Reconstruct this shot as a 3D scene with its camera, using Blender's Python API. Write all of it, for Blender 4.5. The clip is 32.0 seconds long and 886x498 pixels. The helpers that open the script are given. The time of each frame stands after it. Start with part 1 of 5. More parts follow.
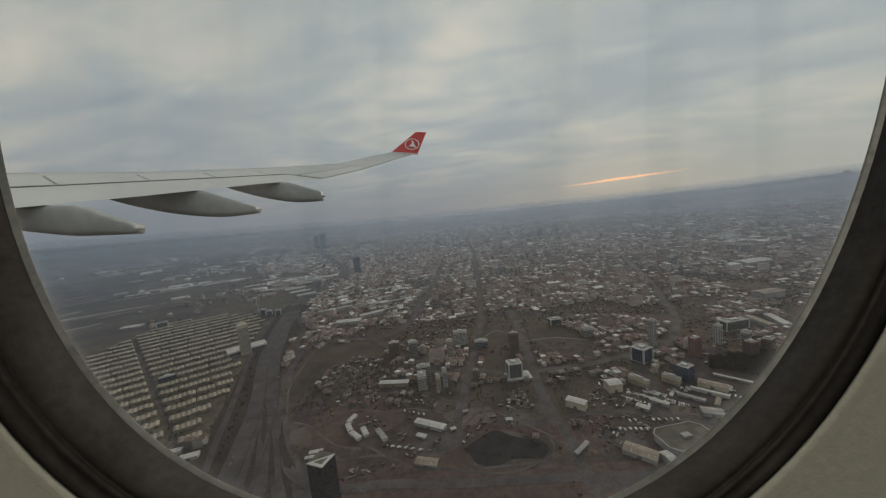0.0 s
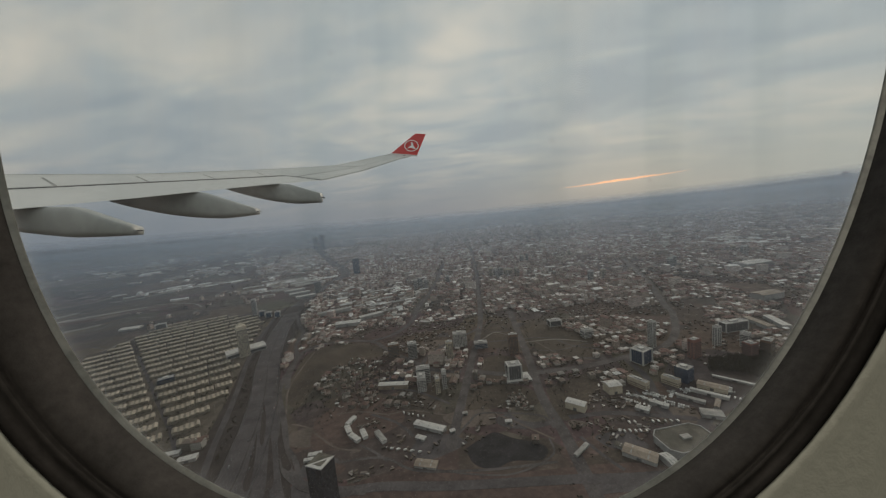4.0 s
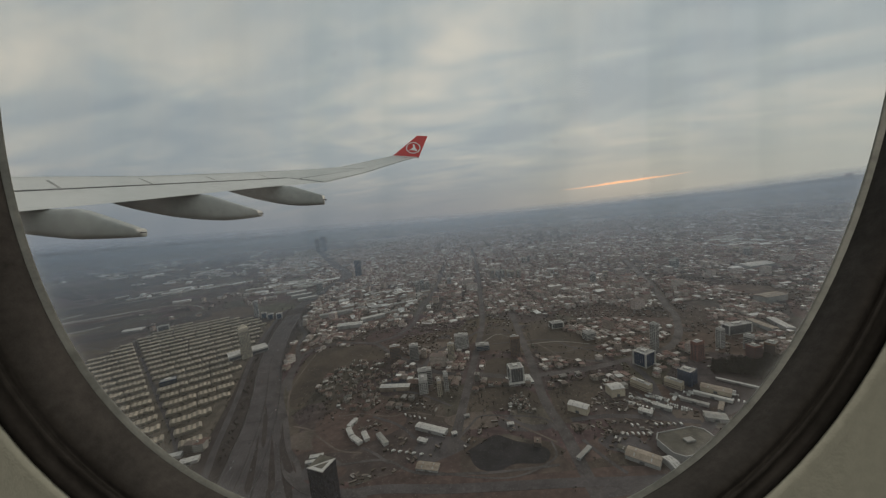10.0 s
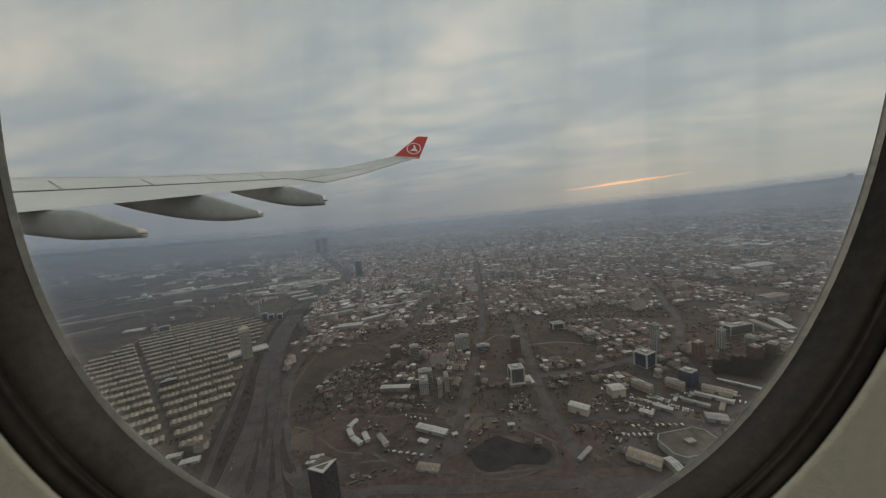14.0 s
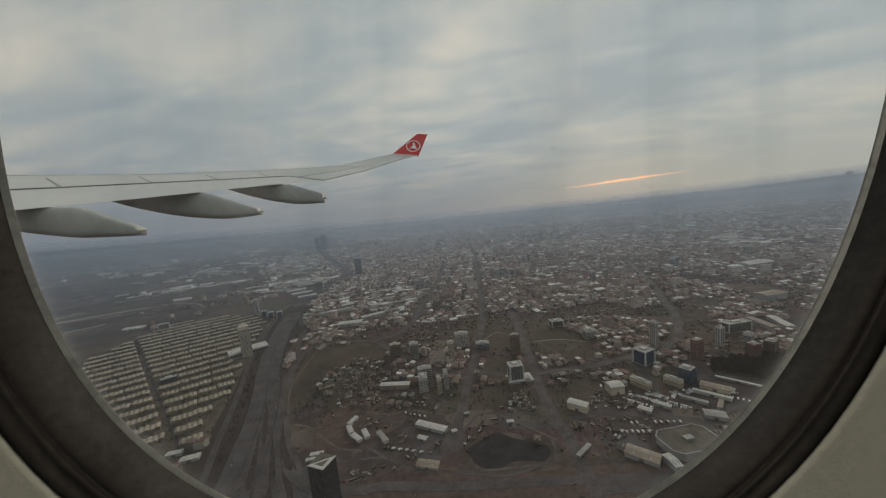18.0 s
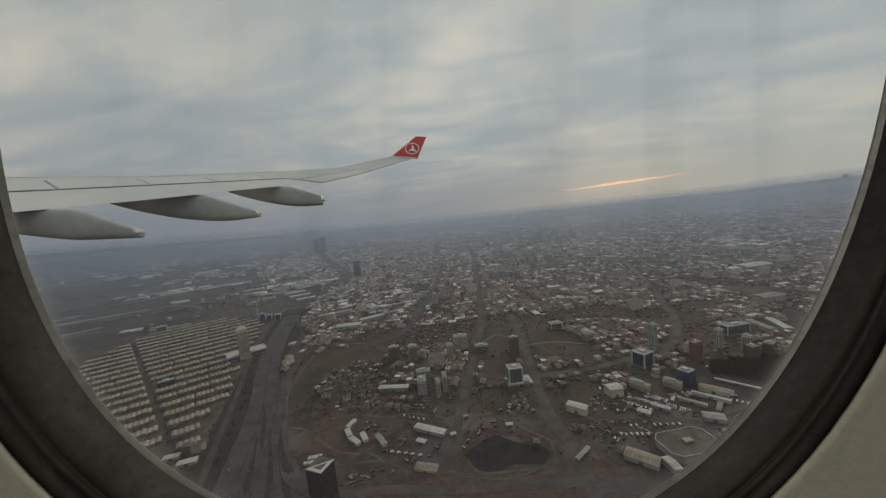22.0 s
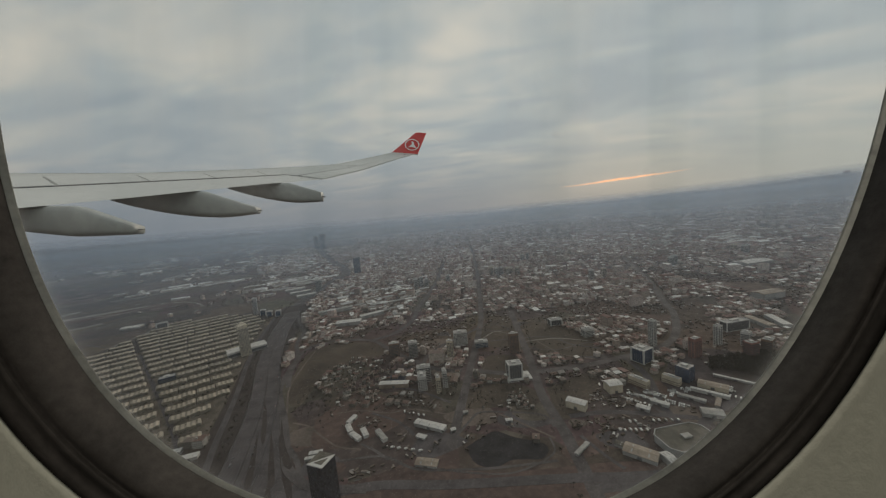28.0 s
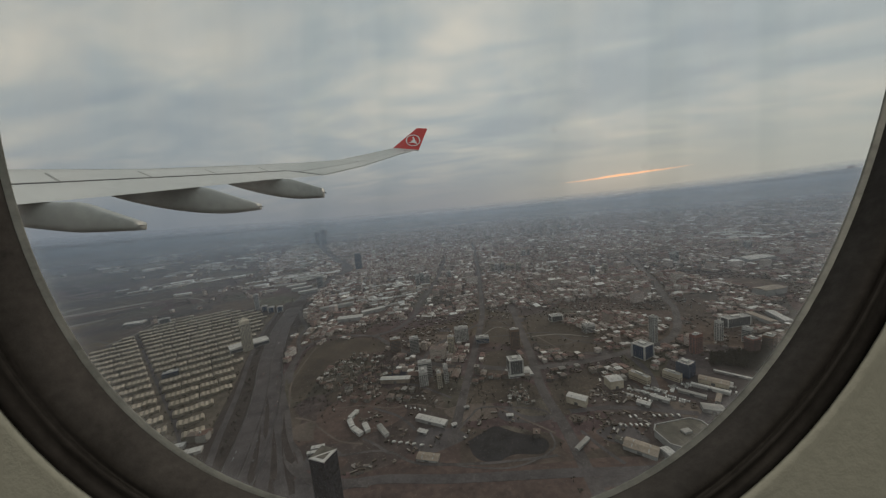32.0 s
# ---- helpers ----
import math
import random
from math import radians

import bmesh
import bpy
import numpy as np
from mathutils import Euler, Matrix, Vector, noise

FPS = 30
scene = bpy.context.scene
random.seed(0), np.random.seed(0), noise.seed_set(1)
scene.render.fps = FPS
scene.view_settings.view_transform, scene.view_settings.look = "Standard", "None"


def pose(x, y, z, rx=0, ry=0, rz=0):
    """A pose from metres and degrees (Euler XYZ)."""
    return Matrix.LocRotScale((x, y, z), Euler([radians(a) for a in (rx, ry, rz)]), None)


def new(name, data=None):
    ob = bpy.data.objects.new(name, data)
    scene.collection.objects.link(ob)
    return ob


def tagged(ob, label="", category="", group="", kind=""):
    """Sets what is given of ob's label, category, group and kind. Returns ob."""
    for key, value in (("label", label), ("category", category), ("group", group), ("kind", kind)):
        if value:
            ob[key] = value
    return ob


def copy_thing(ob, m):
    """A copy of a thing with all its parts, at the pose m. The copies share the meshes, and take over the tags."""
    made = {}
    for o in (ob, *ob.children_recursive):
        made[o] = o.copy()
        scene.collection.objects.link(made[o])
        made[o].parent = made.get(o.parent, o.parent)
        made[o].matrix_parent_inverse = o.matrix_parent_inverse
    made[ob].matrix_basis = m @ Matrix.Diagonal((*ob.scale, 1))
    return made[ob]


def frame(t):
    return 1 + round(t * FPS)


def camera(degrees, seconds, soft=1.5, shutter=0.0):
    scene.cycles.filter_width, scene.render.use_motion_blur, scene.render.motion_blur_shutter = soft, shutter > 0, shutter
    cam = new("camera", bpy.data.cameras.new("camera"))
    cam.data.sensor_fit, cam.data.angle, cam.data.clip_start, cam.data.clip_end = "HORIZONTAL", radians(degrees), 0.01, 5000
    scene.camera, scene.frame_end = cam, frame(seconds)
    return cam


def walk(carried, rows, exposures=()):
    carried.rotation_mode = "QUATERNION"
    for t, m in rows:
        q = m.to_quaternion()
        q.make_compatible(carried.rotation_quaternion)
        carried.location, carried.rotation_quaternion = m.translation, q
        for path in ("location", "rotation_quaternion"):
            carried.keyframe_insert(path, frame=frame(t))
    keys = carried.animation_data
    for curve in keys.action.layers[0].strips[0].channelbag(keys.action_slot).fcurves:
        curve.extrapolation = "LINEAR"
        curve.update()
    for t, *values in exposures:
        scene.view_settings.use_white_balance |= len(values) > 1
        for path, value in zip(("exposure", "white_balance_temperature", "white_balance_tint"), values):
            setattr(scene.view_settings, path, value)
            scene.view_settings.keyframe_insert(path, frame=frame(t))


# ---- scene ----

# ---------------------------------------------------------------- camera
# The camera sits by a cabin window of an aircraft; the aircraft, the land and the city stand still.
EYE = 320.0
cam = camera(105.5, 32.0, soft=1.3)
SEAT = pose(0, 0, EYE, 83.9, 5.5, 0)
# seconds, nod and turn in degrees, shift to the right and up in millimetres
SWAY = [
    (0.0, -0.38, -0.19, -0.4, -3.8), (1.0, -0.29, -0.19, -0.3, -3.5), (2.0, -0.29, -0.29, -0.4, -2.8), (3.0, -0.10, -0.29, -0.4, -2.8),
    (3.5, 0.00, -0.29, -0.4, -2.9), (5.5, -0.86, -0.19, -0.3, -2.5), (6.0, 0.00, 0.00, 0.0, -2.9), (6.5, 0.19, 0.00, -0.1, -2.9),
    (7.0, -0.58, -0.19, -0.7, -2.9), (8.0, -0.10, -0.19, -1.0, -3.5), (9.0, -0.10, 0.00, -0.9, -3.7), (10.0, 0.19, 0.00, -0.7, -3.2),
    (11.0, 0.48, 0.10, -0.4, -2.8), (12.0, 0.48, 0.10, -0.3, -2.4), (13.0, 0.48, 0.10, -0.1, -2.1), (14.0, 0.29, 0.10, -0.1, -1.8),
    (14.5, 0.19, 0.10, -0.1, -1.8), (16.5, 0.19, 0.10, -0.1, -1.8), (17.0, 0.19, 0.10, -0.1, -1.6), (18.0, -0.10, 0.00, -0.1, -0.6),
    (19.0, 0.00, 0.00, 0.0, 0.0), (20.0, 0.29, 0.00, -0.1, -0.7), (21.0, 0.48, 0.00, -0.4, -1.3), (22.0, 0.29, -0.19, -0.3, -0.9),
    (23.0, 0.77, -0.19, 0.1, -1.2), (23.5, 0.29, 0.00, 0.3, -1.6), (24.0, -0.58, 0.00, 0.0, -2.1), (25.0, -0.67, 0.10, -0.1, -2.9),
    (25.5, -0.58, 0.10, -0.1, -3.1), (27.5, -0.38, -0.19, -1.0, -3.8), (28.0, -0.29, -0.19, -1.2, -4.1), (29.0, -0.38, 0.10, -0.6, -4.1),
    (30.0, -0.67, 0.10, -0.4, -4.1), (31.0, -0.67, 0.00, -0.3, -4.4), (31.5, -1.15, 0.00, -0.1, -4.1), (32.0, -0.96, 0.00, -0.1, -4.3),
]
walk(cam, [(t, SEAT @ pose(right / 1000, up / 1000, 0, nod, turn, 0)) for t, nod, turn, right, up in SWAY])

# ---------------------------------------------------------------- light
def nodes_of(tree):
    tree.nodes.clear()

    def add(kind, **values):
        n = tree.nodes.new(kind)
        for k, v in values.items():
            if k in n.inputs:
                n.inputs[k].default_value = v
        return n

    return add, tree.links.new


def math_node(add, link, op, a, b=None, c=None, clamp=False):
    n = add("ShaderNodeMath")
    n.operation, n.use_clamp = op, clamp
    for i, v in enumerate((a, b, c)):
        if v is None:
            continue
        if isinstance(v, (int, float)):
            n.inputs[i].default_value = v
        else:
            link(v, n.inputs[i])
    return n.outputs[0]


def mix_colour(add, link, fac, a, b, mode="MIX"):
    n = add("ShaderNodeMix")
    n.data_type, n.blend_type = "RGBA", mode
    for slot, v in ((0, fac), (6, a), (7, b)):
        if isinstance(v, (int, float)):
            n.inputs[slot].default_value = v
        elif isinstance(v, tuple):
            n.inputs[slot].default_value = (*v, 1)
        else:
            link(v, n.inputs[slot])
    return n.outputs[2]


def ramp(add, link, fac, stops):
    n = add("ShaderNodeValToRGB")
    e = n.color_ramp.elements
    while len(e) < len(stops):
        e.new(0.5)
    for k, (p, c) in zip(e, stops):
        k.position, k.color = p, (*c, 1) if isinstance(c, tuple) else (c, c, c, 1)
    link(fac, n.inputs[0])
    return n.outputs[0]


SUN_EL, SUN_AZ = 9.0, 28.0
# bearing of the far skyline and its height over the eye's level, in degrees
SKYLINE = ((-90, 0.0), (-52, 0.0), (-33, -0.44), (-17, -0.90), (1.4, -1.12), (27.7, -0.78), (40.6, -0.50), (50, -0.12), (90, 0.1))
world = bpy.data.worlds.new("overcast_evening")
scene.world = world
world.use_nodes = True
add, link = nodes_of(world.node_tree)
M = lambda op, a, b=None, c=None, clamp=False: math_node(add, link, op, a, b, c, clamp)
geo = add("ShaderNodeTexCoord")
sep = add("ShaderNodeSeparateXYZ")
link(geo.outputs["Generated"], sep.inputs[0])
dx, dy, dz = sep.outputs
up = M("MAXIMUM", dz, 0.0)
den = M("ADD", up, 0.16)
plane = add("ShaderNodeCombineXYZ")
link(M("DIVIDE", dx, den), plane.inputs[0])
link(M("DIVIDE", dy, den), plane.inputs[1])
turned = add("ShaderNodeMapping")
turned.vector_type = "TEXTURE"
turned.inputs["Rotation"].default_value = (0, 0, radians(-9))
turned.inputs["Scale"].default_value = (1.7, 0.74, 1)
turned.inputs["Location"].default_value = (0.3, 0.9, 0)
link(plane.outputs[0], turned.inputs[0])
big = add("ShaderNodeTexNoise", Scale=0.8, Detail=4.0, Roughness=0.5, Distortion=0.4)
link(plane.outputs[0], big.inputs["Vector"])
fine = add("ShaderNodeTexNoise", Scale=2.3, Detail=5.0, Roughness=0.5, Distortion=0.6)
link(turned.outputs[0], fine.inputs["Vector"])
cloud = M("ADD", M("MULTIPLY", big.outputs[0], 0.64), M("MULTIPLY", fine.outputs[0], 0.36))
clouds = ramp(add, link, cloud, [(0.40, (0.282, 0.320, 0.338)), (0.47, (0.332, 0.364, 0.368)), (0.53, (0.402, 0.412, 0.390)), (0.60, (0.500, 0.480, 0.425))])
azim = M("ARCTAN2", dx, dy)
right = M("MULTIPLY_ADD", azim, 0.55, 0.42, clamp=True)
clouds = mix_colour(add, link, 1.0, clouds, ramp(add, link, right, [(0.0, 0.88), (0.5, 1.0), (1.0, 1.0)]), "MULTIPLY")
low = ramp(add, link, right, [(0.0, (0.150, 0.172, 0.200)), (0.42, (0.195, 0.208, 0.225)), (0.75, (0.275, 0.287, 0.272)), (1.0, (0.34, 0.352, 0.322))])
elev = M("ARCSINE", dz)
# the height of the far skyline round the compass, from -2 to 2 degrees
skyline = ramp(add, link, M("MULTIPLY_ADD", azim, 1 / math.pi, 0.5, clamp=True), [((a + 90) / 180, (e + 2) / 4) for a, e in SKYLINE])
skyline = M("MULTIPLY_ADD", skyline, radians(4), radians(-2))
over = M("SUBTRACT", elev, skyline)
near_horizon = ramp(add, link, M("MULTIPLY", over, 2.2, clamp=True), [(0.0, 1.0), (0.14, 0.85), (0.42, 0.25), (0.75, 0.0)])
sky = mix_colour(add, link, near_horizon, clouds, low)
# the slit of evening light between the cloud and the land
ragged = add("ShaderNodeTexNoise", Scale=22.0, Detail=6.0, Roughness=0.65)
link(geo.outputs["Generated"], ragged.inputs["Vector"])
line = M("MULTIPLY_ADD", azim, 0.032, 0.0225)
line = M("ADD", line, M("MULTIPLY_ADD", ragged.outputs[0], 0.006, -0.003))
off = M("ABSOLUTE", M("SUBTRACT", elev, line))
along = M("MULTIPLY", M("SUBTRACT", azim, 0.325), 3.1)
taper = M("SUBTRACT", 1.0, M("POWER", M("ABSOLUTE", M("MULTIPLY_ADD", along, 2.0, -1.0)), 2.0), clamp=True)
slit = M("SUBTRACT", 1.0, M("DIVIDE", off, M("MULTIPLY_ADD", taper, 0.0040, 0.00001)), clamp=True)
slit = M("MULTIPLY", slit, M("MULTIPLY", taper, M("MULTIPLY_ADD", ragged.outputs[0], 1.8, 0.1)), clamp=True)
glow = M("MULTIPLY", M("SUBTRACT", 1.0, M("DIVIDE", off, 0.03), clamp=True), M("MULTIPLY", taper, 0.28))
sky = mix_colour(add, link, glow, sky, (0.50, 0.44, 0.37))
sky = mix_colour(add, link, slit, sky, (1.0, 0.50, 0.27))
# below the skyline the sky is painted as land, haze included in its colours
below = ramp(add, link, M("MULTIPLY_ADD", over, 60.0, 0.5, clamp=True), [(0.0, 1.0), (0.35, 0.85), (0.62, 0.2), (1.0, 0.0)])
far = add("ShaderNodeMapping")
far.inputs["Scale"].default_value = (26, 26, 420)
link(geo.outputs["Generated"], far.inputs[0])
streaks = add("ShaderNodeTexNoise", Scale=1.0, Detail=5.0, Roughness=0.6)
link(far.outputs[0], streaks.inputs["Vector"])
hazy_far_land = ramp(add, link, streaks.outputs[0], [(0.36, (0.098, 0.106, 0.120)), (0.52, (0.130, 0.138, 0.150)), (0.66, (0.175, 0.180, 0.184))])
sky = mix_colour(add, link, below, sky, hazy_far_land)
nishita = add("ShaderNodeTexSky")
nishita.sky_type, nishita.sun_disc = "NISHITA", False
nishita.sun_elevation, nishita.sun_rotation = radians(SUN_EL), radians(SUN_AZ)
back = add("ShaderNodeBackground", Strength=1.20)
link(sky, back.inputs[0])
clear = add("ShaderNodeBackground", Strength=0.0012)
link(nishita.outputs[0], clear.inputs[0])
both = add("ShaderNodeAddShader")
link(back.outputs[0], both.inputs[0])
link(clear.outputs[0], both.inputs[1])
out = add("ShaderNodeOutputWorld")
link(both.outputs[0], out.inputs[0])

sun = new("sun", bpy.data.lights.new("sun", "SUN"))
sun.data.energy, sun.data.angle, sun.data.color = 1.35, radians(30), (1.0, 0.86, 0.70)
sun.matrix_world = pose(0, 0, 900, 90 - 24, 0, -SUN_AZ + 180)

# ---------------------------------------------------------------- materials
def material(name, colour, rough=0.85, spread=0.12, scale=1.0, fine_scale=None, bump=0.0, metallic=0.0, random_by="", jitter=0.0, second=None, spec=0.3):
    """Base colour with two scales of variation; random_by: 'island' or 'object' adds a shift for each piece."""
    m = bpy.data.materials.new(name)
    m.use_nodes = True
    add, link = nodes_of(m.node_tree)
    b = add("ShaderNodeBsdfPrincipled", Roughness=rough, Metallic=metallic)
    b.inputs["Specular IOR Level"].default_value = spec
    place = add("ShaderNodeTexCoord").outputs["Object"]
    n1 = add("ShaderNodeTexNoise", Scale=scale, Detail=5.0, Roughness=0.6)
    n2 = add("ShaderNodeTexNoise", Scale=fine_scale or scale * 9, Detail=4.0, Roughness=0.65)
    for n in (n1, n2):
        link(place, n.inputs["Vector"])
    both = math_node(add, link, "MULTIPLY_ADD", n2.outputs[0], 0.45, math_node(add, link, "MULTIPLY", n1.outputs[0], 0.55))
    dark = tuple(max(0, c * (1 - 2.2 * spread)) for c in colour)
    light = tuple(min(1, c * (1 + 2.2 * spread)) for c in (second or colour))
    col = ramp(add, link, both, [(0.33, dark), (0.67, light)])
    if random_by:
        r = add("ShaderNodeNewGeometry").outputs["Random Per Island"] if random_by == "island" else add("ShaderNodeObjectInfo").outputs["Random"]
        hsv = add("ShaderNodeHueSaturation")
        link(math_node(add, link, "MULTIPLY_ADD", r, 2 * jitter, 1 - jitter), hsv.inputs["Value"])
        link(col, hsv.inputs["Color"])
        col = hsv.outputs[0]
    link(col, b.inputs["Base Color"])
    if bump:
        bp = add("ShaderNodeBump", Strength=bump, Distance=0.02)
        link(n2.outputs[0], bp.inputs["Height"])
        link(bp.outputs[0], b.inputs["Normal"])
    link(b.outputs[0], add("ShaderNodeOutputMaterial").inputs[0])
    return m


def pieces_material(name, stops, random_by="island", rough=0.9, windows=None, glass=(0.06, 0.058, 0.056)):
    """Each piece takes a colour of its own from the stops; windows=(storey, bay) sets dark panes into upright faces."""
    m = bpy.data.materials.new(name)
    m.use_nodes = True
    add, link = nodes_of(m.node_tree)
    b = add("ShaderNodeBsdfPrincipled", Roughness=rough)
    b.inputs["Specular IOR Level"].default_value = 0.25
    g = add("ShaderNodeNewGeometry")
    r = g.outputs["Random Per Island"] if random_by == "island" else add("ShaderNodeObjectInfo").outputs["Random"]
    col = ramp(add, link, r, stops)
    n = add("ShaderNodeTexNoise", Scale=0.35, Detail=6.0, Roughness=0.7)
    link(g.outputs["Position"], n.inputs["Vector"])
    col = mix_colour(add, link, 0.8, col, ramp(add, link, n.outputs[0], [(0.3, 0.6), (0.7, 1.0)]), "MULTIPLY")
    if windows:
        M = lambda op, a, b=None, c=None, clamp=False: math_node(add, link, op, a, b, c, clamp)
        p, q = add("ShaderNodeSeparateXYZ"), add("ShaderNodeSeparateXYZ")
        link(g.outputs["Position"], p.inputs[0])
        link(g.outputs["Normal"], q.inputs[0])
        u = M("SUBTRACT", M("MULTIPLY", p.outputs[0], q.outputs[1]), M("MULTIPLY", p.outputs[1], q.outputs[0]))
        fu = M("FRACT", M("DIVIDE", u, windows[1]))
        fv = M("FRACT", M("DIVIDE", p.outputs[2], windows[0]))
        band = M("MULTIPLY", M("GREATER_THAN", fv, 0.34), M("LESS_THAN", fv, 0.82))
        bay = M("MULTIPLY", M("GREATER_THAN", fu, 0.22), M("LESS_THAN", fu, 0.74))
        side = M("LESS_THAN", M("ABSOLUTE", q.outputs[2]), 0.3)
        mask = M("MULTIPLY", side, M("MULTIPLY", band, bay))
        col = mix_colour(add, link, mask, col, glass)
        link(M("MULTIPLY_ADD", mask, -0.6, rough), b.inputs["Roughness"])
    link(col, b.inputs["Base Color"])
    link(b.outputs[0], add("ShaderNodeOutputMaterial").inputs[0])
    return m


def ground_material():
    m = bpy.data.materials.new("winter_ground")
    m.use_nodes = True
    add, link = nodes_of(m.node_tree)
    b = add("ShaderNodeBsdfPrincipled", Roughness=0.95)
    b.inputs["Specular IOR Level"].default_value = 0.1
    pos = add("ShaderNodeTexCoord").outputs["Object"]
    a = add("ShaderNodeTexNoise", Scale=0.0028, Detail=8.0, Roughness=0.6, Distortion=0.6)
    c = add("ShaderNodeTexNoise", Scale=0.035, Detail=8.0, Roughness=0.75)
    v = add("ShaderNodeTexVoronoi", Scale=0.0065)
    for n in (a, c, v):
        link(pos, n.inputs["Vector"])
    col = ramp(add, link, a.outputs[0], [(0.34, (0.048, 0.040, 0.036)), (0.46, (0.098, 0.073, 0.063)), (0.56, (0.078, 0.062, 0.051)), (0.70, (0.175, 0.132, 0.112))])
    col = mix_colour(add, link, 0.22, col, v.outputs["Color"], "OVERLAY")
    bw = add("ShaderNodeRGBToBW")
    link(col, bw.inputs[0])
    grey = mix_colour(add, link, 0.9, bw.outputs[0], (1.0, 0.79, 0.70), "MULTIPLY")
    col = mix_colour(add, link, 0.55, col, grey)
    col = mix_colour(add, link, 0.85, col, ramp(add, link, c.outputs[0], [(0.30, 0.35), (0.55, 1.0), (0.70, 1.9)]), "MULTIPLY")
    link(col, b.inputs["Base Color"])
    link(b.outputs[0], add("ShaderNodeOutputMaterial").inputs[0])
    return m


def pane_material():
    """Clear acrylic with upright streaks of dirt, plus an imitated glare veil and hazy edge."""
    m = bpy.data.materials.new("scratched_acrylic")
    m.use_nodes = True
    add, link = nodes_of(m.node_tree)
    pos = add("ShaderNodeTexCoord").outputs["Object"]
    mp = add("ShaderNodeMapping")
    mp.inputs["Scale"].default_value = (42, 1, 5)
    link(pos, mp.inputs[0])
    n = add("ShaderNodeTexNoise", Scale=1.0, Detail=3.0, Roughness=0.5)
    link(mp.outputs[0], n.inputs["Vector"])
    speck = add("ShaderNodeTexVoronoi", Scale=55.0)
    link(pos, speck.inputs["Vector"])
    spots = math_node(add, link, "MULTIPLY", math_node(add, link, "LESS_THAN", speck.outputs["Distance"], 0.06), 0.06)
    height = add("ShaderNodeSeparateXYZ")
    link(pos, height.inputs[0])
    upper = math_node(add, link, "MULTIPLY_ADD", height.outputs[2], 25.0, 0.15, clamp=True)
    streak = math_node(add, link, "MULTIPLY", ramp(add, link, n.outputs[0], [(0.46, 0.0), (0.66, 0.16)]), upper)
    reach = add("ShaderNodeSeparateXYZ")
    link(add("ShaderNodeTexCoord").outputs["UV"], reach.inputs[0])
    # paler film towards the pane's edge, imitating the blurred haze along the rim
    edge_haze = math_node(add, link, "MULTIPLY", ramp(add, link, reach.outputs[1], [(0.0, 0.0), (0.35, 0.04), (0.75, 0.18), (1.0, 0.42)]), math_node(add, link, "MULTIPLY_ADD", n.outputs[0], 0.5, 0.6))
    low_edge = math_node(add, link, "MAXIMUM", math_node(add, link, "MULTIPLY_ADD", height.outputs[2], 9.0, 1.0, clamp=True), 0.25)
    edge_haze = math_node(add, link, "MULTIPLY", edge_haze, low_edge)
    # the even 0.032 is a veil that imitates glare over the whole pane
    fac = math_node(add, link, "ADD", math_node(add, link, "ADD", streak, 0.032), math_node(add, link, "ADD", spots, edge_haze), clamp=True)
    mq = add("ShaderNodeMapping")
    mq.inputs["Scale"].default_value = (60, 1, 2.2)
    mq.inputs["Location"].default_value = (3.7, 0, 1.1)
    link(pos, mq.inputs[0])
    wiped = add("ShaderNodeTexNoise", Scale=1.0, Detail=2.0, Roughness=0.4)
    link(mq.outputs[0], wiped.inputs["Vector"])
    clear = add("ShaderNodeBsdfTransparent")
    link(ramp(add, link, wiped.outputs[0], [(0.34, (0.915, 0.935, 0.93)), (0.47, (0.975, 0.985, 0.98)), (0.7, (0.985, 0.99, 0.985))]), clear.inputs[0])
    film = add("ShaderNodeBsdfTranslucent", Color=(0.78, 0.80, 0.80, 1))
    mix = add("ShaderNodeMixShader")
    for s, i in ((fac, 0), (clear.outputs[0], 1), (film.outputs[0], 2)):
        link(s, mix.inputs[i])
    link(mix.outputs[0], add("ShaderNodeOutputMaterial").inputs[0])
    return m


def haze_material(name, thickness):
    """A see-through sheet imitating air haze: clear at its foot, densest midway, fading upwards."""
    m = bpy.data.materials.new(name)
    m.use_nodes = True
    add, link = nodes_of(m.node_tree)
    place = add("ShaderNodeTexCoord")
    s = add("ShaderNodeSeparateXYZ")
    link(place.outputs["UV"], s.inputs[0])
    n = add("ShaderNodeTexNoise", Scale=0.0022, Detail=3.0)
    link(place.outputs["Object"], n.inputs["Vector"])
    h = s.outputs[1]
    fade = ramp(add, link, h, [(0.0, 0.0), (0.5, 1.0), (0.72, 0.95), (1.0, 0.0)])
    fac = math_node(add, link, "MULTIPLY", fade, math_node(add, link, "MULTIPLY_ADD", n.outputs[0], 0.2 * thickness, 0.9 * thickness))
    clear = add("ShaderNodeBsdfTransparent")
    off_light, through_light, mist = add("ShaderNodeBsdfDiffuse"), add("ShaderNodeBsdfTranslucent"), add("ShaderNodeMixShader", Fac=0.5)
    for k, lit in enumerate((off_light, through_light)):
        lit.inputs[0].default_value = (*HAZE_TINT, 1)
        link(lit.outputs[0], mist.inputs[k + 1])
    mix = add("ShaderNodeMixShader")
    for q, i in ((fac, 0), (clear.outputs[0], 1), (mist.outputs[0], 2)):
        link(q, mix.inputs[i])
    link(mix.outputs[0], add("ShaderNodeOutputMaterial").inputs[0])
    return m


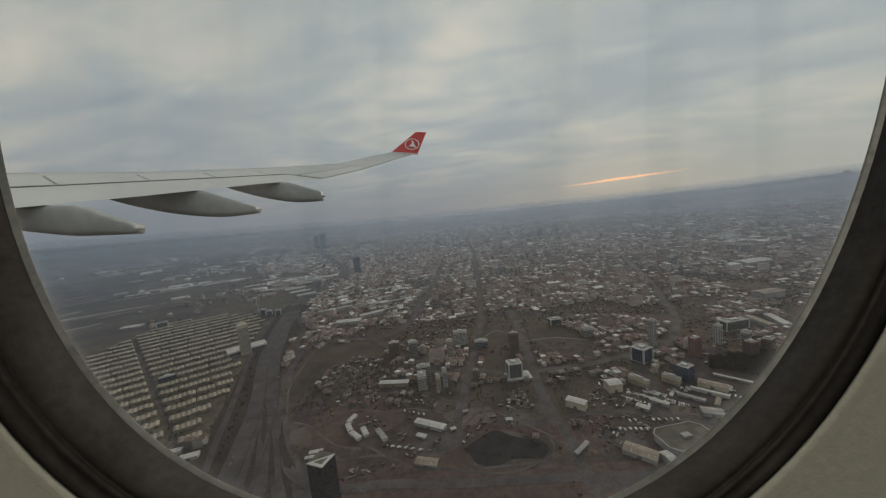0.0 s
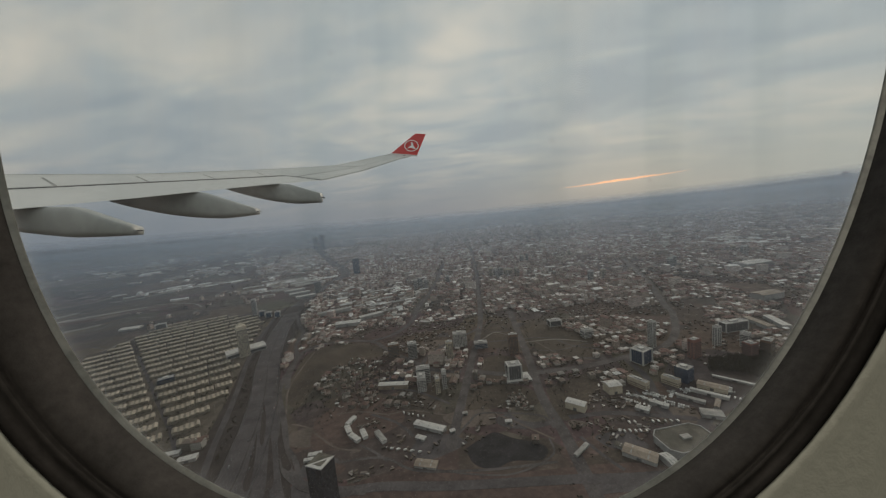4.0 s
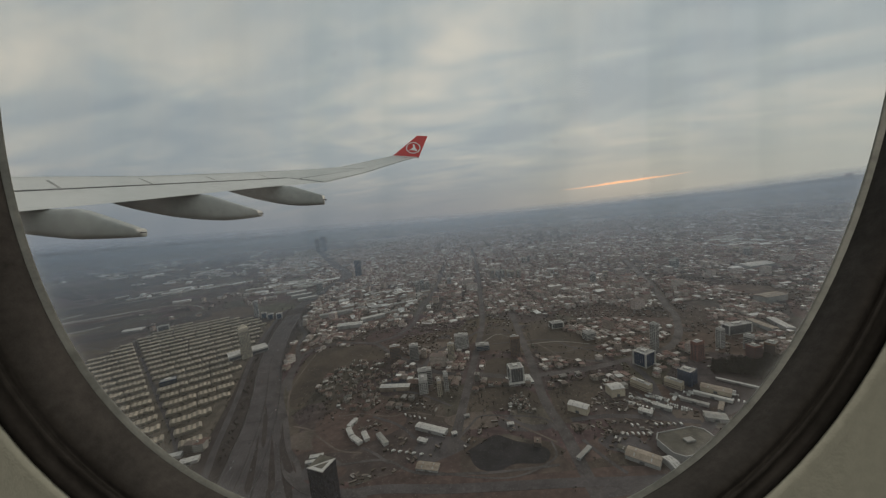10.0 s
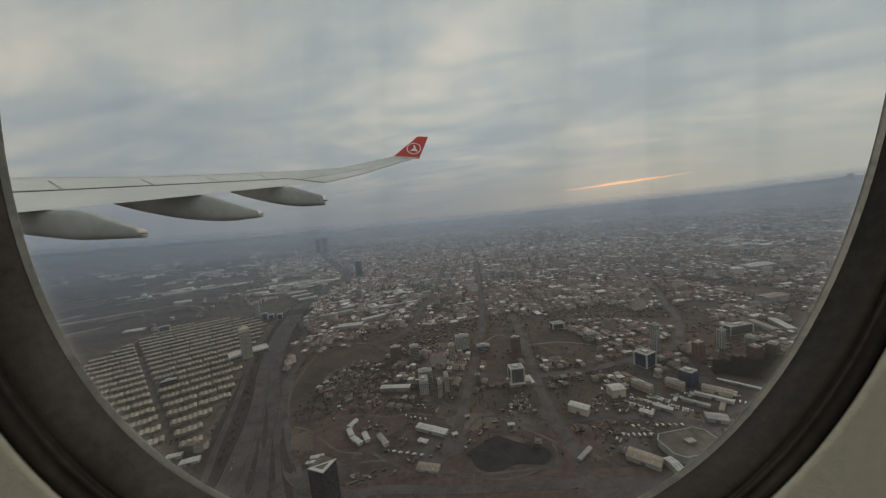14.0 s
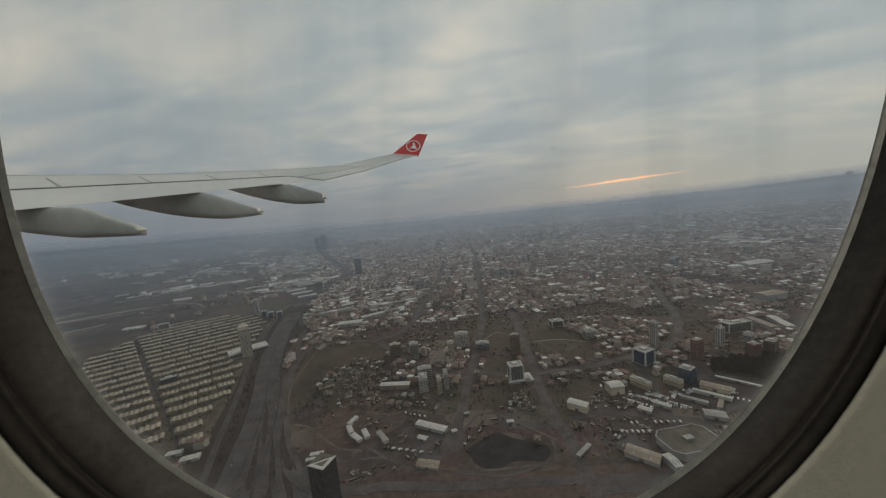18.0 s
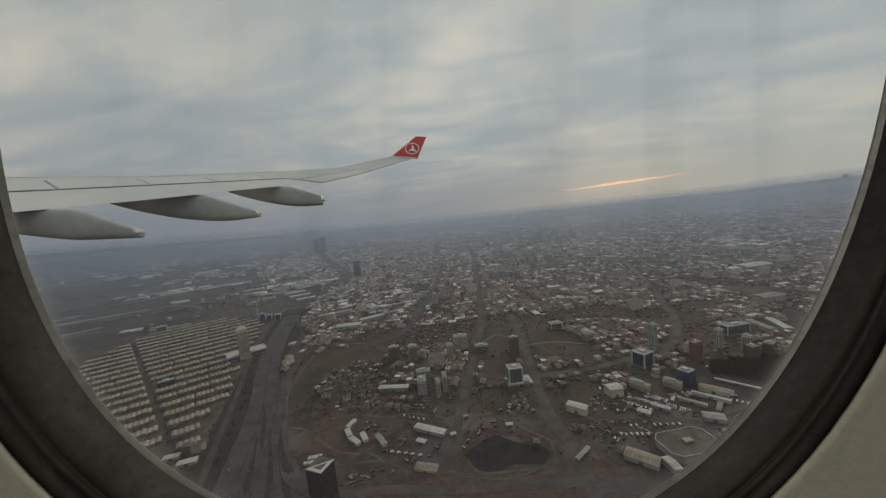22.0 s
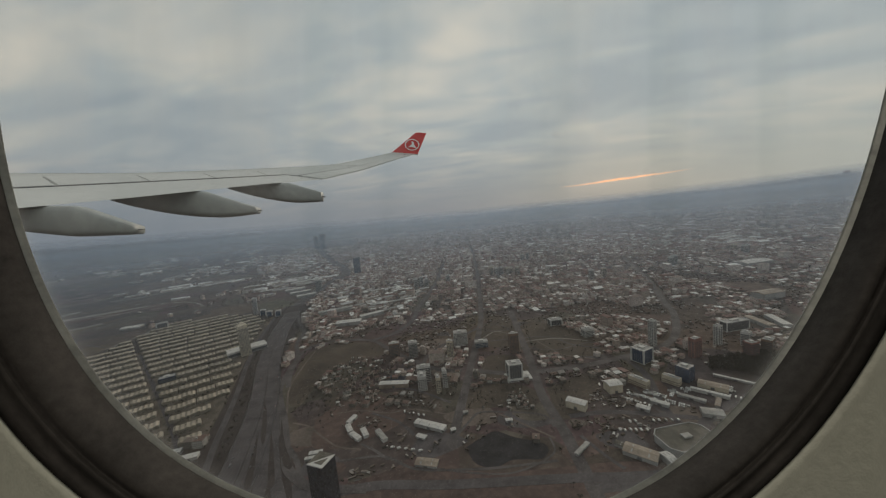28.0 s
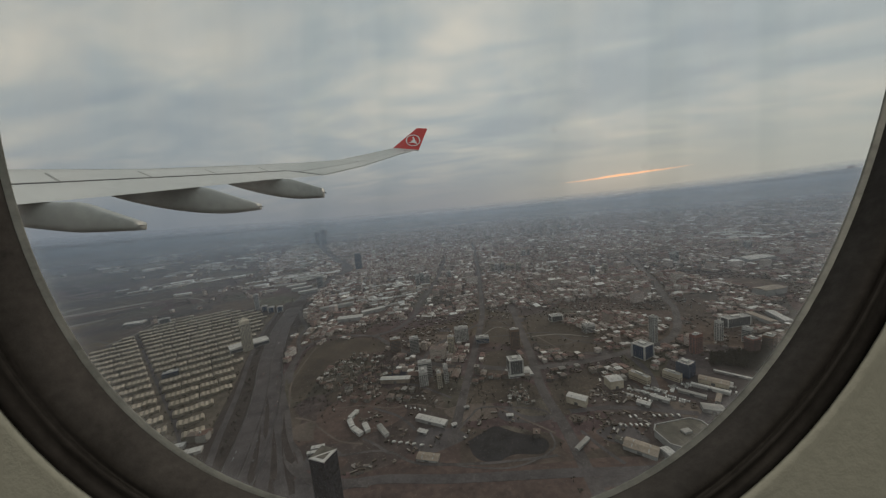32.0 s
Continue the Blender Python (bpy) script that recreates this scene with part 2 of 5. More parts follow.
# tint of the sheets that imitate haze in the air
HAZE_TINT = (0.45, 0.555, 0.70)
GROUND = ground_material()
PANE = pane_material()
ASPHALT = material("worn_asphalt", (0.055, 0.0485, 0.0505), 0.9, 0.3, 0.03, 0.4)
ASPHALT_PALE = material("pale_asphalt", (0.060, 0.0525, 0.0525), 0.9, 0.36, 0.03, 0.4)
DIRT_ROAD = material("pale_gravel_road", (0.155, 0.145, 0.13), 0.95, 0.35, 0.012, 0.2)
EARTH = material("bare_brown_earth", (0.066, 0.0435, 0.037), 0.95, 0.3, 0.012, 0.12)
MEADOW = material("dull_winter_meadow", (0.051, 0.0395, 0.030), 0.95, 0.32, 0.015, 0.18)
WOOD_FLOOR = material("dark_leaf_litter", (0.031, 0.0245, 0.022), 0.95, 0.3, 0.05, 0.4)
GARDEN = material("dark_winter_gardens", (0.078, 0.066, 0.053), 0.95, 0.35, 0.03, 0.3)
SPORTS = material("dark_blue_court", (0.026, 0.028, 0.040), 0.85, 0.2, 0.05, 0.5)
PAVING = material("grey_yard_paving", (0.094, 0.074, 0.062), 0.9, 0.25, 0.02, 0.25)
PAINT = material("worn_road_paint", (0.12, 0.117, 0.11), 0.8, 0.15, 0.05)
STEEL = material("dull_galvanised_steel", (0.13, 0.13, 0.13), 0.5, 0.15, 0.3, metallic=0.6)
WALLS = pieces_material("rendered_walls", [(0.0, (0.22, 0.175, 0.152)), (0.3, (0.40, 0.335, 0.285)), (0.55, (0.50, 0.43, 0.375)), (0.8, (0.70, 0.65, 0.60)), (1.0, (0.34, 0.20, 0.17))], windows=(3.0, 2.7), glass=(0.125, 0.108, 0.102))
WALLS_OBJ = pieces_material("rendered_walls_near", [(0.0, (0.11, 0.095, 0.083)), (0.4, (0.19, 0.17, 0.148)), (0.75, (0.29, 0.265, 0.23)), (1.0, (0.44, 0.43, 0.40))], "object", windows=(3.0, 2.7))
ROOFS = pieces_material("clay_and_sheet_roofs", [(0.0, (0.150, 0.093, 0.083)), (0.38, (0.20, 0.128, 0.112)), (0.56, (0.225, 0.18, 0.158)), (0.74, (0.33, 0.28, 0.25)), (0.86, (0.52, 0.49, 0.46)), (1.0, (0.82, 0.80, 0.77))])
ROOFS_OBJ = pieces_material("clay_and_sheet_roofs_near", [(0.0, (0.12, 0.075, 0.062)), (0.4, (0.15, 0.108, 0.09)), (0.7, (0.19, 0.165, 0.145)), (0.88, (0.32, 0.31, 0.29)), (1.0, (0.66, 0.65, 0.62))], "object")
SHED_ROOF = pieces_material("sheet_metal_roofs", [(0.0, (0.20, 0.19, 0.18)), (0.4, (0.34, 0.335, 0.32)), (0.7, (0.55, 0.55, 0.54)), (1.0, (0.72, 0.72, 0.70))])
VILLA_ROOF = material("beige_villa_roof", (0.262, 0.230, 0.184), 0.9, 0.2, 0.05, 0.6, random_by="object", jitter=0.16)
VILLA_WALL = pieces_material("cream_villa_wall", [(0.0, (0.21, 0.19, 0.155)), (1.0, (0.31, 0.28, 0.23))], "object", windows=(3.0, 3.2))
WHITE = material("white_painted_concrete", (0.41, 0.40, 0.38), 0.8, 0.14, 0.06, 0.8)
SHEET_GREY = material("weathered_grey_sheet", (0.24, 0.235, 0.22), 0.7, 0.25, 0.08, 0.9)
DARK_ROOF = material("dark_felt_roof", (0.085, 0.078, 0.064), 0.9, 0.25, 0.08, 0.9)
SHEET_TAN = material("weathered_tan_sheet", (0.20, 0.165, 0.13), 0.7, 0.25, 0.08, 0.9)
CLUTTER = pieces_material("yard_goods_paint", [(0.0, (0.045, 0.036, 0.030)), (0.45, (0.10, 0.078, 0.062)), (0.75, (0.16, 0.13, 0.11)), (0.92, (0.30, 0.28, 0.26)), (1.0, (0.58, 0.56, 0.53))])
GREY_WALL = material("grey_concrete", (0.27, 0.265, 0.255), 0.85, 0.18, 0.06, 0.8)
BEIGE = material("beige_render", (0.42, 0.37, 0.29), 0.85, 0.14, 0.06, 0.8)
BRICK_RED = material("dull_red_cladding", (0.20, 0.10, 0.085), 0.8, 0.2, 0.08, 0.8)
BROWN = material("brown_cladding", (0.16, 0.11, 0.085), 0.8, 0.2, 0.08, 0.8)
GLASS = material("dark_glazing", (0.085, 0.086, 0.088), 0.18, 0.2, 0.3, spec=0.6)
GLASS_BLACK = material("black_glazing", (0.026, 0.027, 0.032), 0.25, 0.2, 0.3, spec=0.5)
GLASS_BLUE = material("blue_glazing", (0.035, 0.052, 0.085), 0.2, 0.2, 0.3, spec=0.6)
TWIGS = pieces_material("bare_tree_crowns", [(0.0, (0.022, 0.019, 0.015)), (0.5, (0.040, 0.033, 0.026)), (0.8, (0.028, 0.031, 0.018)), (1.0, (0.056, 0.045, 0.034))])
WING_PAINT = material("light_grey_wing_paint", (0.475, 0.49, 0.475), 0.42, 0.05, 0.35, 3.0, spec=0.4)
WING_PANEL = material("pale_grey_wing_panel", (0.515, 0.525, 0.51), 0.42, 0.06, 0.4, 3.5, spec=0.4)
SEAM = material("grey_panel_seam", (0.27, 0.275, 0.27), 0.6, 0.1, 2.0)
WING_DARK = material("dark_seam_sealant", (0.06, 0.062, 0.065), 0.7, 0.15, 1.0)
FAIRING = material("grey_fairing_paint", (0.31, 0.325, 0.315), 0.42, 0.09, 0.5, 4.0, spec=0.45)
RED = material("red_tail_paint", (0.56, 0.030, 0.030), 0.35, 0.05, 0.5, 4.0, spec=0.4)
EMBLEM = material("white_emblem_paint", (0.80, 0.79, 0.78), 0.4, 0.03, 1.0)
LINING = material("cream_cabin_lining", (0.44, 0.442, 0.375), 0.6, 0.05, 14.0, 320.0, bump=0.12)
SEAL = material("black_rubber_seal", (0.044, 0.040, 0.037), 0.8, 0.2, 25.0, 300.0, bump=0.06, spec=0.12)
RIM = bpy.data.materials.new("worn_acrylic_rim")
RIM.use_nodes = True
add, link = nodes_of(RIM.node_tree)
scuff = add("ShaderNodeTexNoise", Scale=90.0, Detail=6.0, Roughness=0.7)
link(add("ShaderNodeTexCoord").outputs["Object"], scuff.inputs["Vector"])
scuffed = ramp(add, link, scuff.outputs[0], [(0.35, (0.26, 0.27, 0.25)), (0.68, (0.48, 0.485, 0.45))])
through_light = add("ShaderNodeBsdfTranslucent")
link(scuffed, through_light.inputs[0])
off_light = add("ShaderNodeBsdfDiffuse")
link(scuffed, off_light.inputs[0])
rim_mix = add("ShaderNodeMixShader", Fac=0.35)
link(through_light.outputs[0], rim_mix.inputs[1])
link(off_light.outputs[0], rim_mix.inputs[2])
link(rim_mix.outputs[0], add("ShaderNodeOutputMaterial").inputs[0])
CARPET = material("blue_grey_carpet", (0.07, 0.08, 0.10), 0.95, 0.2, 20.0)
CAR_PAINT = pieces_material("car_paint", [(0.0, (0.03, 0.03, 0.035)), (0.5, (0.10, 0.10, 0.105)), (0.8, (0.25, 0.25, 0.25)), (0.9, (0.16, 0.05, 0.04)), (1.0, (0.55, 0.55, 0.54))], "object", rough=0.4)
GREEN_ROOF = material("green_painted_roof", (0.055, 0.20, 0.045), 0.7, 0.15, 0.05, 0.6)
WATER = material("dark_wet_hollow", (0.020, 0.019, 0.021), 0.9, 0.3, 0.05, spec=0.1)

# ---------------------------------------------------------------- mesh helpers
def mesh_object(name, verts, faces, mats, slots=None, smooth=False):
    me = bpy.data.meshes.new(name)
    me.from_pydata([tuple(v) for v in verts], [], faces)
    for m in mats if isinstance(mats, (list, tuple)) else [mats]:
        me.materials.append(m)
    if slots is not None:
        me.polygons.foreach_set("material_index", slots)
    if smooth:
        me.polygons.foreach_set("use_smooth", [True] * len(me.polygons))
    me.update()
    return new(name, me)


def part(name, bm, mat, parent, label="", smooth=False):
    me = bpy.data.meshes.new(name)
    bmesh.ops.recalc_face_normals(bm, faces=bm.faces)
    bm.to_mesh(me)
    bm.free()
    me.materials.append(mat)
    if smooth:
        me.polygons.foreach_set("use_smooth", [True] * len(me.polygons))
    ob = new(name, me)
    ob.parent = parent
    if label:
        tagged(ob, label)
    return ob


def thing(name, m, label, category, group="", kind=""):
    ob = new(name)
    ob.empty_display_size = 0.5
    ob.matrix_world = m
    return tagged(ob, label, category, group, kind)


def box(bm, x0, y0, z0, x1, y1, z1, bevel=0.0):
    v = [bm.verts.new((x, y, z)) for z in (z0, z1) for x, y in ((x0, y0), (x1, y0), (x1, y1), (x0, y1))]
    fs = [bm.faces.new([v[i] for i in f]) for f in ((3, 2, 1, 0), (4, 5, 6, 7), (0, 1, 5, 4), (1, 2, 6, 5), (2, 3, 7, 6), (3, 0, 4, 7))]
    if bevel:
        bmesh.ops.bevel(bm, geom=list({e for f in fs for e in f.edges}), offset=bevel, segments=1, affect="EDGES")
    return bm


def boxes(*dims, bevel=0.0):
    bm = bmesh.new()
    for d in dims:
        box(bm, *d, bevel=bevel)
    return bm


def loft(bm, rings, closed=True, cap=True):
    """Faces between rings that have the same number of points."""
    vs = [[bm.verts.new(p) for p in r] for r in rings]
    n = len(vs[0])
    for a, b in zip(vs, vs[1:]):
        for i in range(n if closed else n - 1):
            j = (i + 1) % n
            bm.faces.new((a[i], a[j], b[j], b[i]))
    if cap:
        bm.faces.new(vs[0][::-1])
        bm.faces.new(vs[-1])
    return bm


def skyline_at(bearing):
    return float(np.interp(bearing, [-180, *[q for q, _ in SKYLINE], 180], [-0.3, *[e for _, e in SKYLINE], -0.3]))


def terrain(x, y):
    """The land is level under the flight and rises to far hills."""
    r = math.hypot(x, y)
    if r < 2500:
        return 0.0
    k = (r - 2500) / 2440
    height = skyline_at(math.degrees(math.atan2(x, y))) - 0.08
    ridge = EYE + 4940 * math.tan(radians(height)) + 10 * noise.noise((x * 0.0009, y * 0.0009, 2.0)) + 8 * noise.noise((x * 0.004, y * 0.004, 4.0))
    return ridge * (0.35 * k + 0.65 * k * k) * min(1.0, k * 3)


def smooth_line(points, step=12.0):
    """A Catmull-Rom line through the points."""
    p = [Vector((*q[:2], 0)) for q in points]
    p = [2 * p[0] - p[1], *p, 2 * p[-1] - p[-2]]
    res = []
    for a, b, c, d in zip(p, p[1:], p[2:], p[3:]):
        n = max(2, int((c - b).length / step))
        for i in range(n):
            t = i / n
            res.append(0.5 * ((2 * b) + (c - a) * t + (2 * a - 5 * b + 4 * c - d) * t * t + (3 * b - a - 3 * c + d) * t ** 3))
    res.append(p[-2])
    return res


def ribbon_data(line, left, right, top, under=0.3):
    """Verts and faces of a strip with thickness between two offsets from a line."""
    verts, faces = [], []
    for i, q in enumerate(line):
        t = (line[min(i + 1, len(line) - 1)] - line[max(i - 1, 0)]).normalized()
        s = Vector((t.y, -t.x, 0))
        for o, z in ((left, top - under), (left, top), (right, top), (right, top - under)):
            verts.append((q.x + s.x * o, q.y + s.y * o, z + terrain(q.x, q.y)))
    for i in range(len(line) - 1):
        a, b = 4 * i, 4 * i + 4
        for k in range(3):
            faces.append((a + k, b + k, b + k + 1, a + k + 1))
    return verts, faces


def inside(x, y, poly):
    hit = False
    j = len(poly) - 1
    for i in range(len(poly)):
        (xa, ya), (xb, yb) = poly[i], poly[j]
        if (ya > y) != (yb > y) and x < (xb - xa) * (y - ya) / (yb - ya) + xa:
            hit = not hit
        j = i
    return hit


def near_line(x, y, line, gap):
    return any((q.x - x) ** 2 + (q.y - y) ** 2 < gap * gap for q in line)

# ---------------------------------------------------------------- the land
PLANE = SEAT @ pose(0, 0, 0, -90, 0, 0)      # the aircraft's own axes: x aft, y outboard, z up

def ground_sheet():
    verts, faces = [(0, 0, 0)], []
    radii = [150, 300, 450, 600, 800, 1000, 1300, 1700, 2100, *range(2500, 4940, 120), 4940]
    n = 240
    for r in radii:
        for i in range(n):
            a = 2 * math.pi * i / n
            x, y = r * math.cos(a), r * math.sin(a)
            verts.append((x, y, terrain(x, y)))
    for i in range(n):
        faces.append((0, 1 + i, 1 + (i + 1) % n))
    for k in range(len(radii) - 1):
        for i in range(n):
            a, b = 1 + k * n, 1 + (k + 1) * n
            faces.append((a + i, b + i, b + (i + 1) % n, a + (i + 1) % n))
    ob = mesh_object("ground", verts, faces, GROUND, smooth=True)
    return tagged(ob, "brown and olive winter land rising to hazy hills", "ground", kind="structure")


ground_sheet()


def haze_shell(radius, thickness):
    """A shell imitating haze, from the land to a little above the far skyline."""
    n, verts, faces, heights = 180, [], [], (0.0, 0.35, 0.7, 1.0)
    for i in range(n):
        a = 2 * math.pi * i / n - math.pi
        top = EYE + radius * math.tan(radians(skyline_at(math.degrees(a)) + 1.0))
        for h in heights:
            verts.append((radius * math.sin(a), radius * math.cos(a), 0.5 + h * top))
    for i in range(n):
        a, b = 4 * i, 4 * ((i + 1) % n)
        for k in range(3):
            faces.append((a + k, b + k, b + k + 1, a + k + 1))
    ob = mesh_object("haze_backdrop", verts, faces, haze_material("haze_sheet", thickness), smooth=True)
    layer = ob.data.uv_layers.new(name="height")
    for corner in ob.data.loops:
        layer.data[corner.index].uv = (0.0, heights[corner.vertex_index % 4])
    return tagged(ob, "see-through grey-blue shell imitating haze over the far city", "haze", kind="structure")


# nested see-through shells stand in for haze that thickens with distance
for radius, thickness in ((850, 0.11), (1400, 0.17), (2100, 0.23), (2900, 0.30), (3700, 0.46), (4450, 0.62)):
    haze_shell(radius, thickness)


rng_land = random.Random(21)


def sheet(name, poly, z, mat, label, category="ground"):
    """A flat piece of land with an even edge, a little above the ground."""
    bm = bmesh.new()
    low = [bm.verts.new((x, y, z - 0.3)) for x, y in poly]
    high = [bm.verts.new((x, y, z)) for x, y in poly]
    n = len(poly)
    f = bm.faces.new(high)
    for i in range(n):
        bm.faces.new((low[i], low[(i + 1) % n], high[(i + 1) % n], high[i]))
    bmesh.ops.recalc_face_normals(bm, faces=bm.faces)
    me = bpy.data.meshes.new(name)
    bm.to_mesh(me)
    bm.free()
    me.materials.append(mat)
    return tagged(new(name, me), label, category, kind="structure")


def rounded(poly, step=10.0):
    pts = smooth_line([*poly, poly[0]], step)
    return [(p.x, p.y) for p in pts[:-1]]


FIELD_A = [(-352, 690), (-368, 800), (-340, 850), (-306, 857), (-221, 844), (-160, 772), (-219, 743), (-274, 712), (-284, 629), (-286, 570), (-318, 590)]
FIELD_B = [(0, 512), (16, 568), (60, 582), (118, 566), (128, 512)]
FIELD_C = [(150, 552), (240, 590), (236, 540), (152, 462)]
FIELD_D = [(48, 590), (60, 690), (120, 690), (138, 600)]
FIELD_E = [(180, 680), (190, 880), (300, 800), (300, 660)]
FIELD_F = [(60, 760), (75, 900), (165, 890), (165, 720)]
EARTH_A = [(-150, 380), (-60, 400), (40, 376), (210, 372), (250, 320), (-150, 330)]
EARTH_B = [(-240, 520), (-190, 600), (-120, 560), (-90, 500), (-150, 455), (-215, 450)]
POND = [(2, 424), (24, 440), (46, 452), (70, 436), (108, 416), (98, 392), (60, 394), (36, 384), (12, 394)]
ESTATE = [(-1054, 918), (-1048, 1089), (-1067, 1180), (-1000, 1235), (-888, 1275), (-726, 1239), (-622, 1105), (-572, 945), (-520, 801), (-480, 700), (-452, 625), (-425, 551), (-405, 490), (-459, 466), (-560, 490), (-746, 590), (-930, 720)]
VERGE = [(-350, 330), (-440, 600), (-545, 880), (-650, 1300), (-550, 1300), (-445, 880), (-340, 600), (-200, 330)]
WOOD = [(440, 560), (470, 600), (560, 610), (640, 590), (640, 520), (520, 500)]
for poly, mat, words in (
        (FIELD_A, MEADOW, "wide dull green meadow beside the motorway junction"), (FIELD_B, MEADOW, "dark green empty plot between two avenues"),
        (FIELD_C, MEADOW, "dark green empty plot beside a straight road"), (FIELD_D, MEADOW, "green plot with a framed office block on it"),
        (FIELD_E, MEADOW, "rough green open land crossed by tracks"), (FIELD_F, MEADOW, "park lawn with pale footpaths"),
        (VERGE, WOOD_FLOOR, "dark rough grass of the motorway verge"), (EARTH_A, EARTH, "bare reddish brown earth beside a road"), (WOOD, WOOD_FLOOR, "dark leaf litter under a bare wood"), (EARTH_B, EARTH, "trampled brown earth with sheds and rubble")):
    sheet("field", rounded(poly), 0.06, mat, words, "field")
for k in range(90):
    px, py = rng_land.uniform(-260, 620), rng_land.uniform(350, 900)
    rr = rng_land.uniform(8, 34)
    poly = [(px + rr * rng_land.uniform(0.6, 1.4) * math.cos(a) * 1.4, py + rr * rng_land.uniform(0.6, 1.3) * math.sin(a)) for a in (0, 0.9, 1.8, 2.7, 3.6, 4.5, 5.4)]
    sheet("bare_ground", rounded(poly, 5), 0.03 + 0.0003 * k, rng_land.choice((EARTH, PAVING, EARTH, MEADOW, ASPHALT, WOOD_FLOOR, GARDEN)), "patch of bare or trodden ground among houses", "ground patch")
sheet("field", rounded([(-152, 632), (-146, 652), (-82, 646), (-76, 626)], 4), 0.12, SPORTS, "dark blue sports ground beside a school", "sports ground")
sheet("water", rounded(POND, 6), 0.10, WATER, "dark pond with a pale bank path", "pond")
sheet("ground_yard", ESTATE, 0.05, GARDEN, "dark gardens and lanes of the villa estate", "yard")



def far_plot(x, y, long, deep, turn, mat, label, lift):
    """A plot of open land that follows the rise of the ground, with an uneven edge."""
    n, m = 10, 3
    c0, s0 = math.cos(turn), math.sin(turn)
    verts, faces = [], []
    for i in range(n + 1):
        u = (i / n - 0.5) * long
        half = deep * 0.5 * (0.35 + 0.65 * math.sin(math.pi * (0.06 + 0.88 * i / n)) ** 0.5) * rng_land.uniform(0.75, 1.2)
        for j in range(m + 1):
            v = (j / m * 2 - 1) * half
            a, b = x + u * c0 - v * s0, y + u * s0 + v * c0
            verts.append((a, b, terrain(a, b) + lift))
    for i in range(n):
        for j in range(m):
            a = i * (m + 1) + j
            faces.append((a, a + m + 1, a + m + 2, a + 1))
    tagged(mesh_object("field", verts, faces, mat), label, "field", kind="structure")


for k in range(34):
    r = rng_land.uniform(1750, 3900)
    a = radians(rng_land.uniform(-66, -34))
    wide = rng_land.random()
    far_plot(r * math.sin(a), r * math.cos(a), rng_land.uniform(140, 460), rng_land.uniform(26, 70) * r / 2400, -a + rng_land.uniform(-0.35, 0.5), DIRT_ROAD if wide < 0.6 else PAVING, "pale strip of worked ground in open land", 1.2 + 0.02 * k)
for k in range(44):
    r = rng_land.uniform(1350, 3600)
    a = radians(rng_land.uniform(-70, -30))
    far_plot(r * math.sin(a), r * math.cos(a), rng_land.uniform(250, 700), rng_land.uniform(60, 190), -a + rng_land.uniform(-0.3, 0.4), WOOD_FLOOR if k % 2 else MEADOW, "dark winter field in hazy open land", 0.6 + 0.02 * k)
far_plot(-1458, 1294, 110, 60, 0.85, DIRT_ROAD, "pale bare plot beside a track", 0.5)

# ---------------------------------------------------------------- roads
MOTORWAY = smooth_line([(-262, 250), (-291, 363), (-303, 416), (-321, 473), (-346, 547), (-388, 648), (-447, 775), (-515, 957), (-564, 1126), (-607, 1314), (-622, 1523), (-615, 1815), (-619, 2036), (-754, 2370), (-975, 2788), (-1386, 3595), (-1700, 4200)])
AVENUE = smooth_line([(-19, 423), (-3, 503), (35, 690), (72, 880), (88, 990), (113, 1267), (160, 1900), (214, 2834)])
DIAGONAL = smooth_line([(138, 250), (138, 332), (141, 442), (138, 538), (152, 665), (172, 912), (180, 1010)])
CROSS = smooth_line([(33, 640), (90, 618), (150, 612), (240, 618), (333, 640), (430, 670), (503, 737), (580, 860), (609, 936), (721, 1199), (900, 1700)])
SLIP = smooth_line([(-338, 590), (-356, 640), (-368, 690), (-384, 800), (-368, 858), (-310, 880), (-217, 858), (-168, 800), (-120, 740), (-40, 660), (10, 645)])
LOOP = smooth_line([(-340, 640), (-360, 690), (-372, 740), (-385, 794), (-423, 872), (-440, 938), (-448, 984), (-500, 1077), (-553, 1186)])
TURNING = smooth_line([(-288, 500), (-262, 465), (-237, 436), (-222, 413), (-221, 400)])
SERVICE = smooth_line([(-320, 330), (-350, 411), (-376, 471), (-389, 504), (-418, 580), (-458, 676), (-507, 788), (-550, 902), (-597, 1048), (-640, 1208), (-660, 1330)])
LINK = smooth_line([(-200, 280), (-246, 354), (-266, 402), (-291, 457), (-322, 528), (-357, 611)])
SOUTH = smooth_line([(-230, 350), (-123, 372), (-20, 364), (111, 358), (250, 352), (420, 380)])
NORTH_SIDE = smooth_line([(-217, 858), (-160, 900), (-120, 1000), (-110, 1150), (-60, 1500), (-20, 2100)])
PALE = smooth_line([(-3600, 2560), (-3101, 2465), (-2311, 2089), (-1801, 1756), (-1500, 1650), (-1294, 1613), (-1130, 1500), (-1063, 1328), (-1054, 1191), (-1062, 1019), (-1050, 880), (-960, 690), (-800, 480), (-700, 330)])
PALE_FAR = smooth_line([(-2000, 1830), (-2200, 2300), (-2000, 2700), (-2500, 3100), (-3300, 3300)])
RING = smooth_line([(-60, 600), (-70, 700), (-30, 780), (72, 880)])
EAST = smooth_line([(138, 340), (260, 352), (330, 430), (420, 470), (560, 470), (760, 520)])
EAST_B = smooth_line([(160, 470), (230, 470), (330, 440)])
EAST_C = smooth_line([(333, 640), (330, 560), (300, 470), (300, 400)])
PARK_PATH = smooth_line([(70, 800), (110, 840), (150, 800), (160, 840)], 5)
TRACK = smooth_line([(160, 720), (220, 700), (300, 720), (360, 690)], 6)
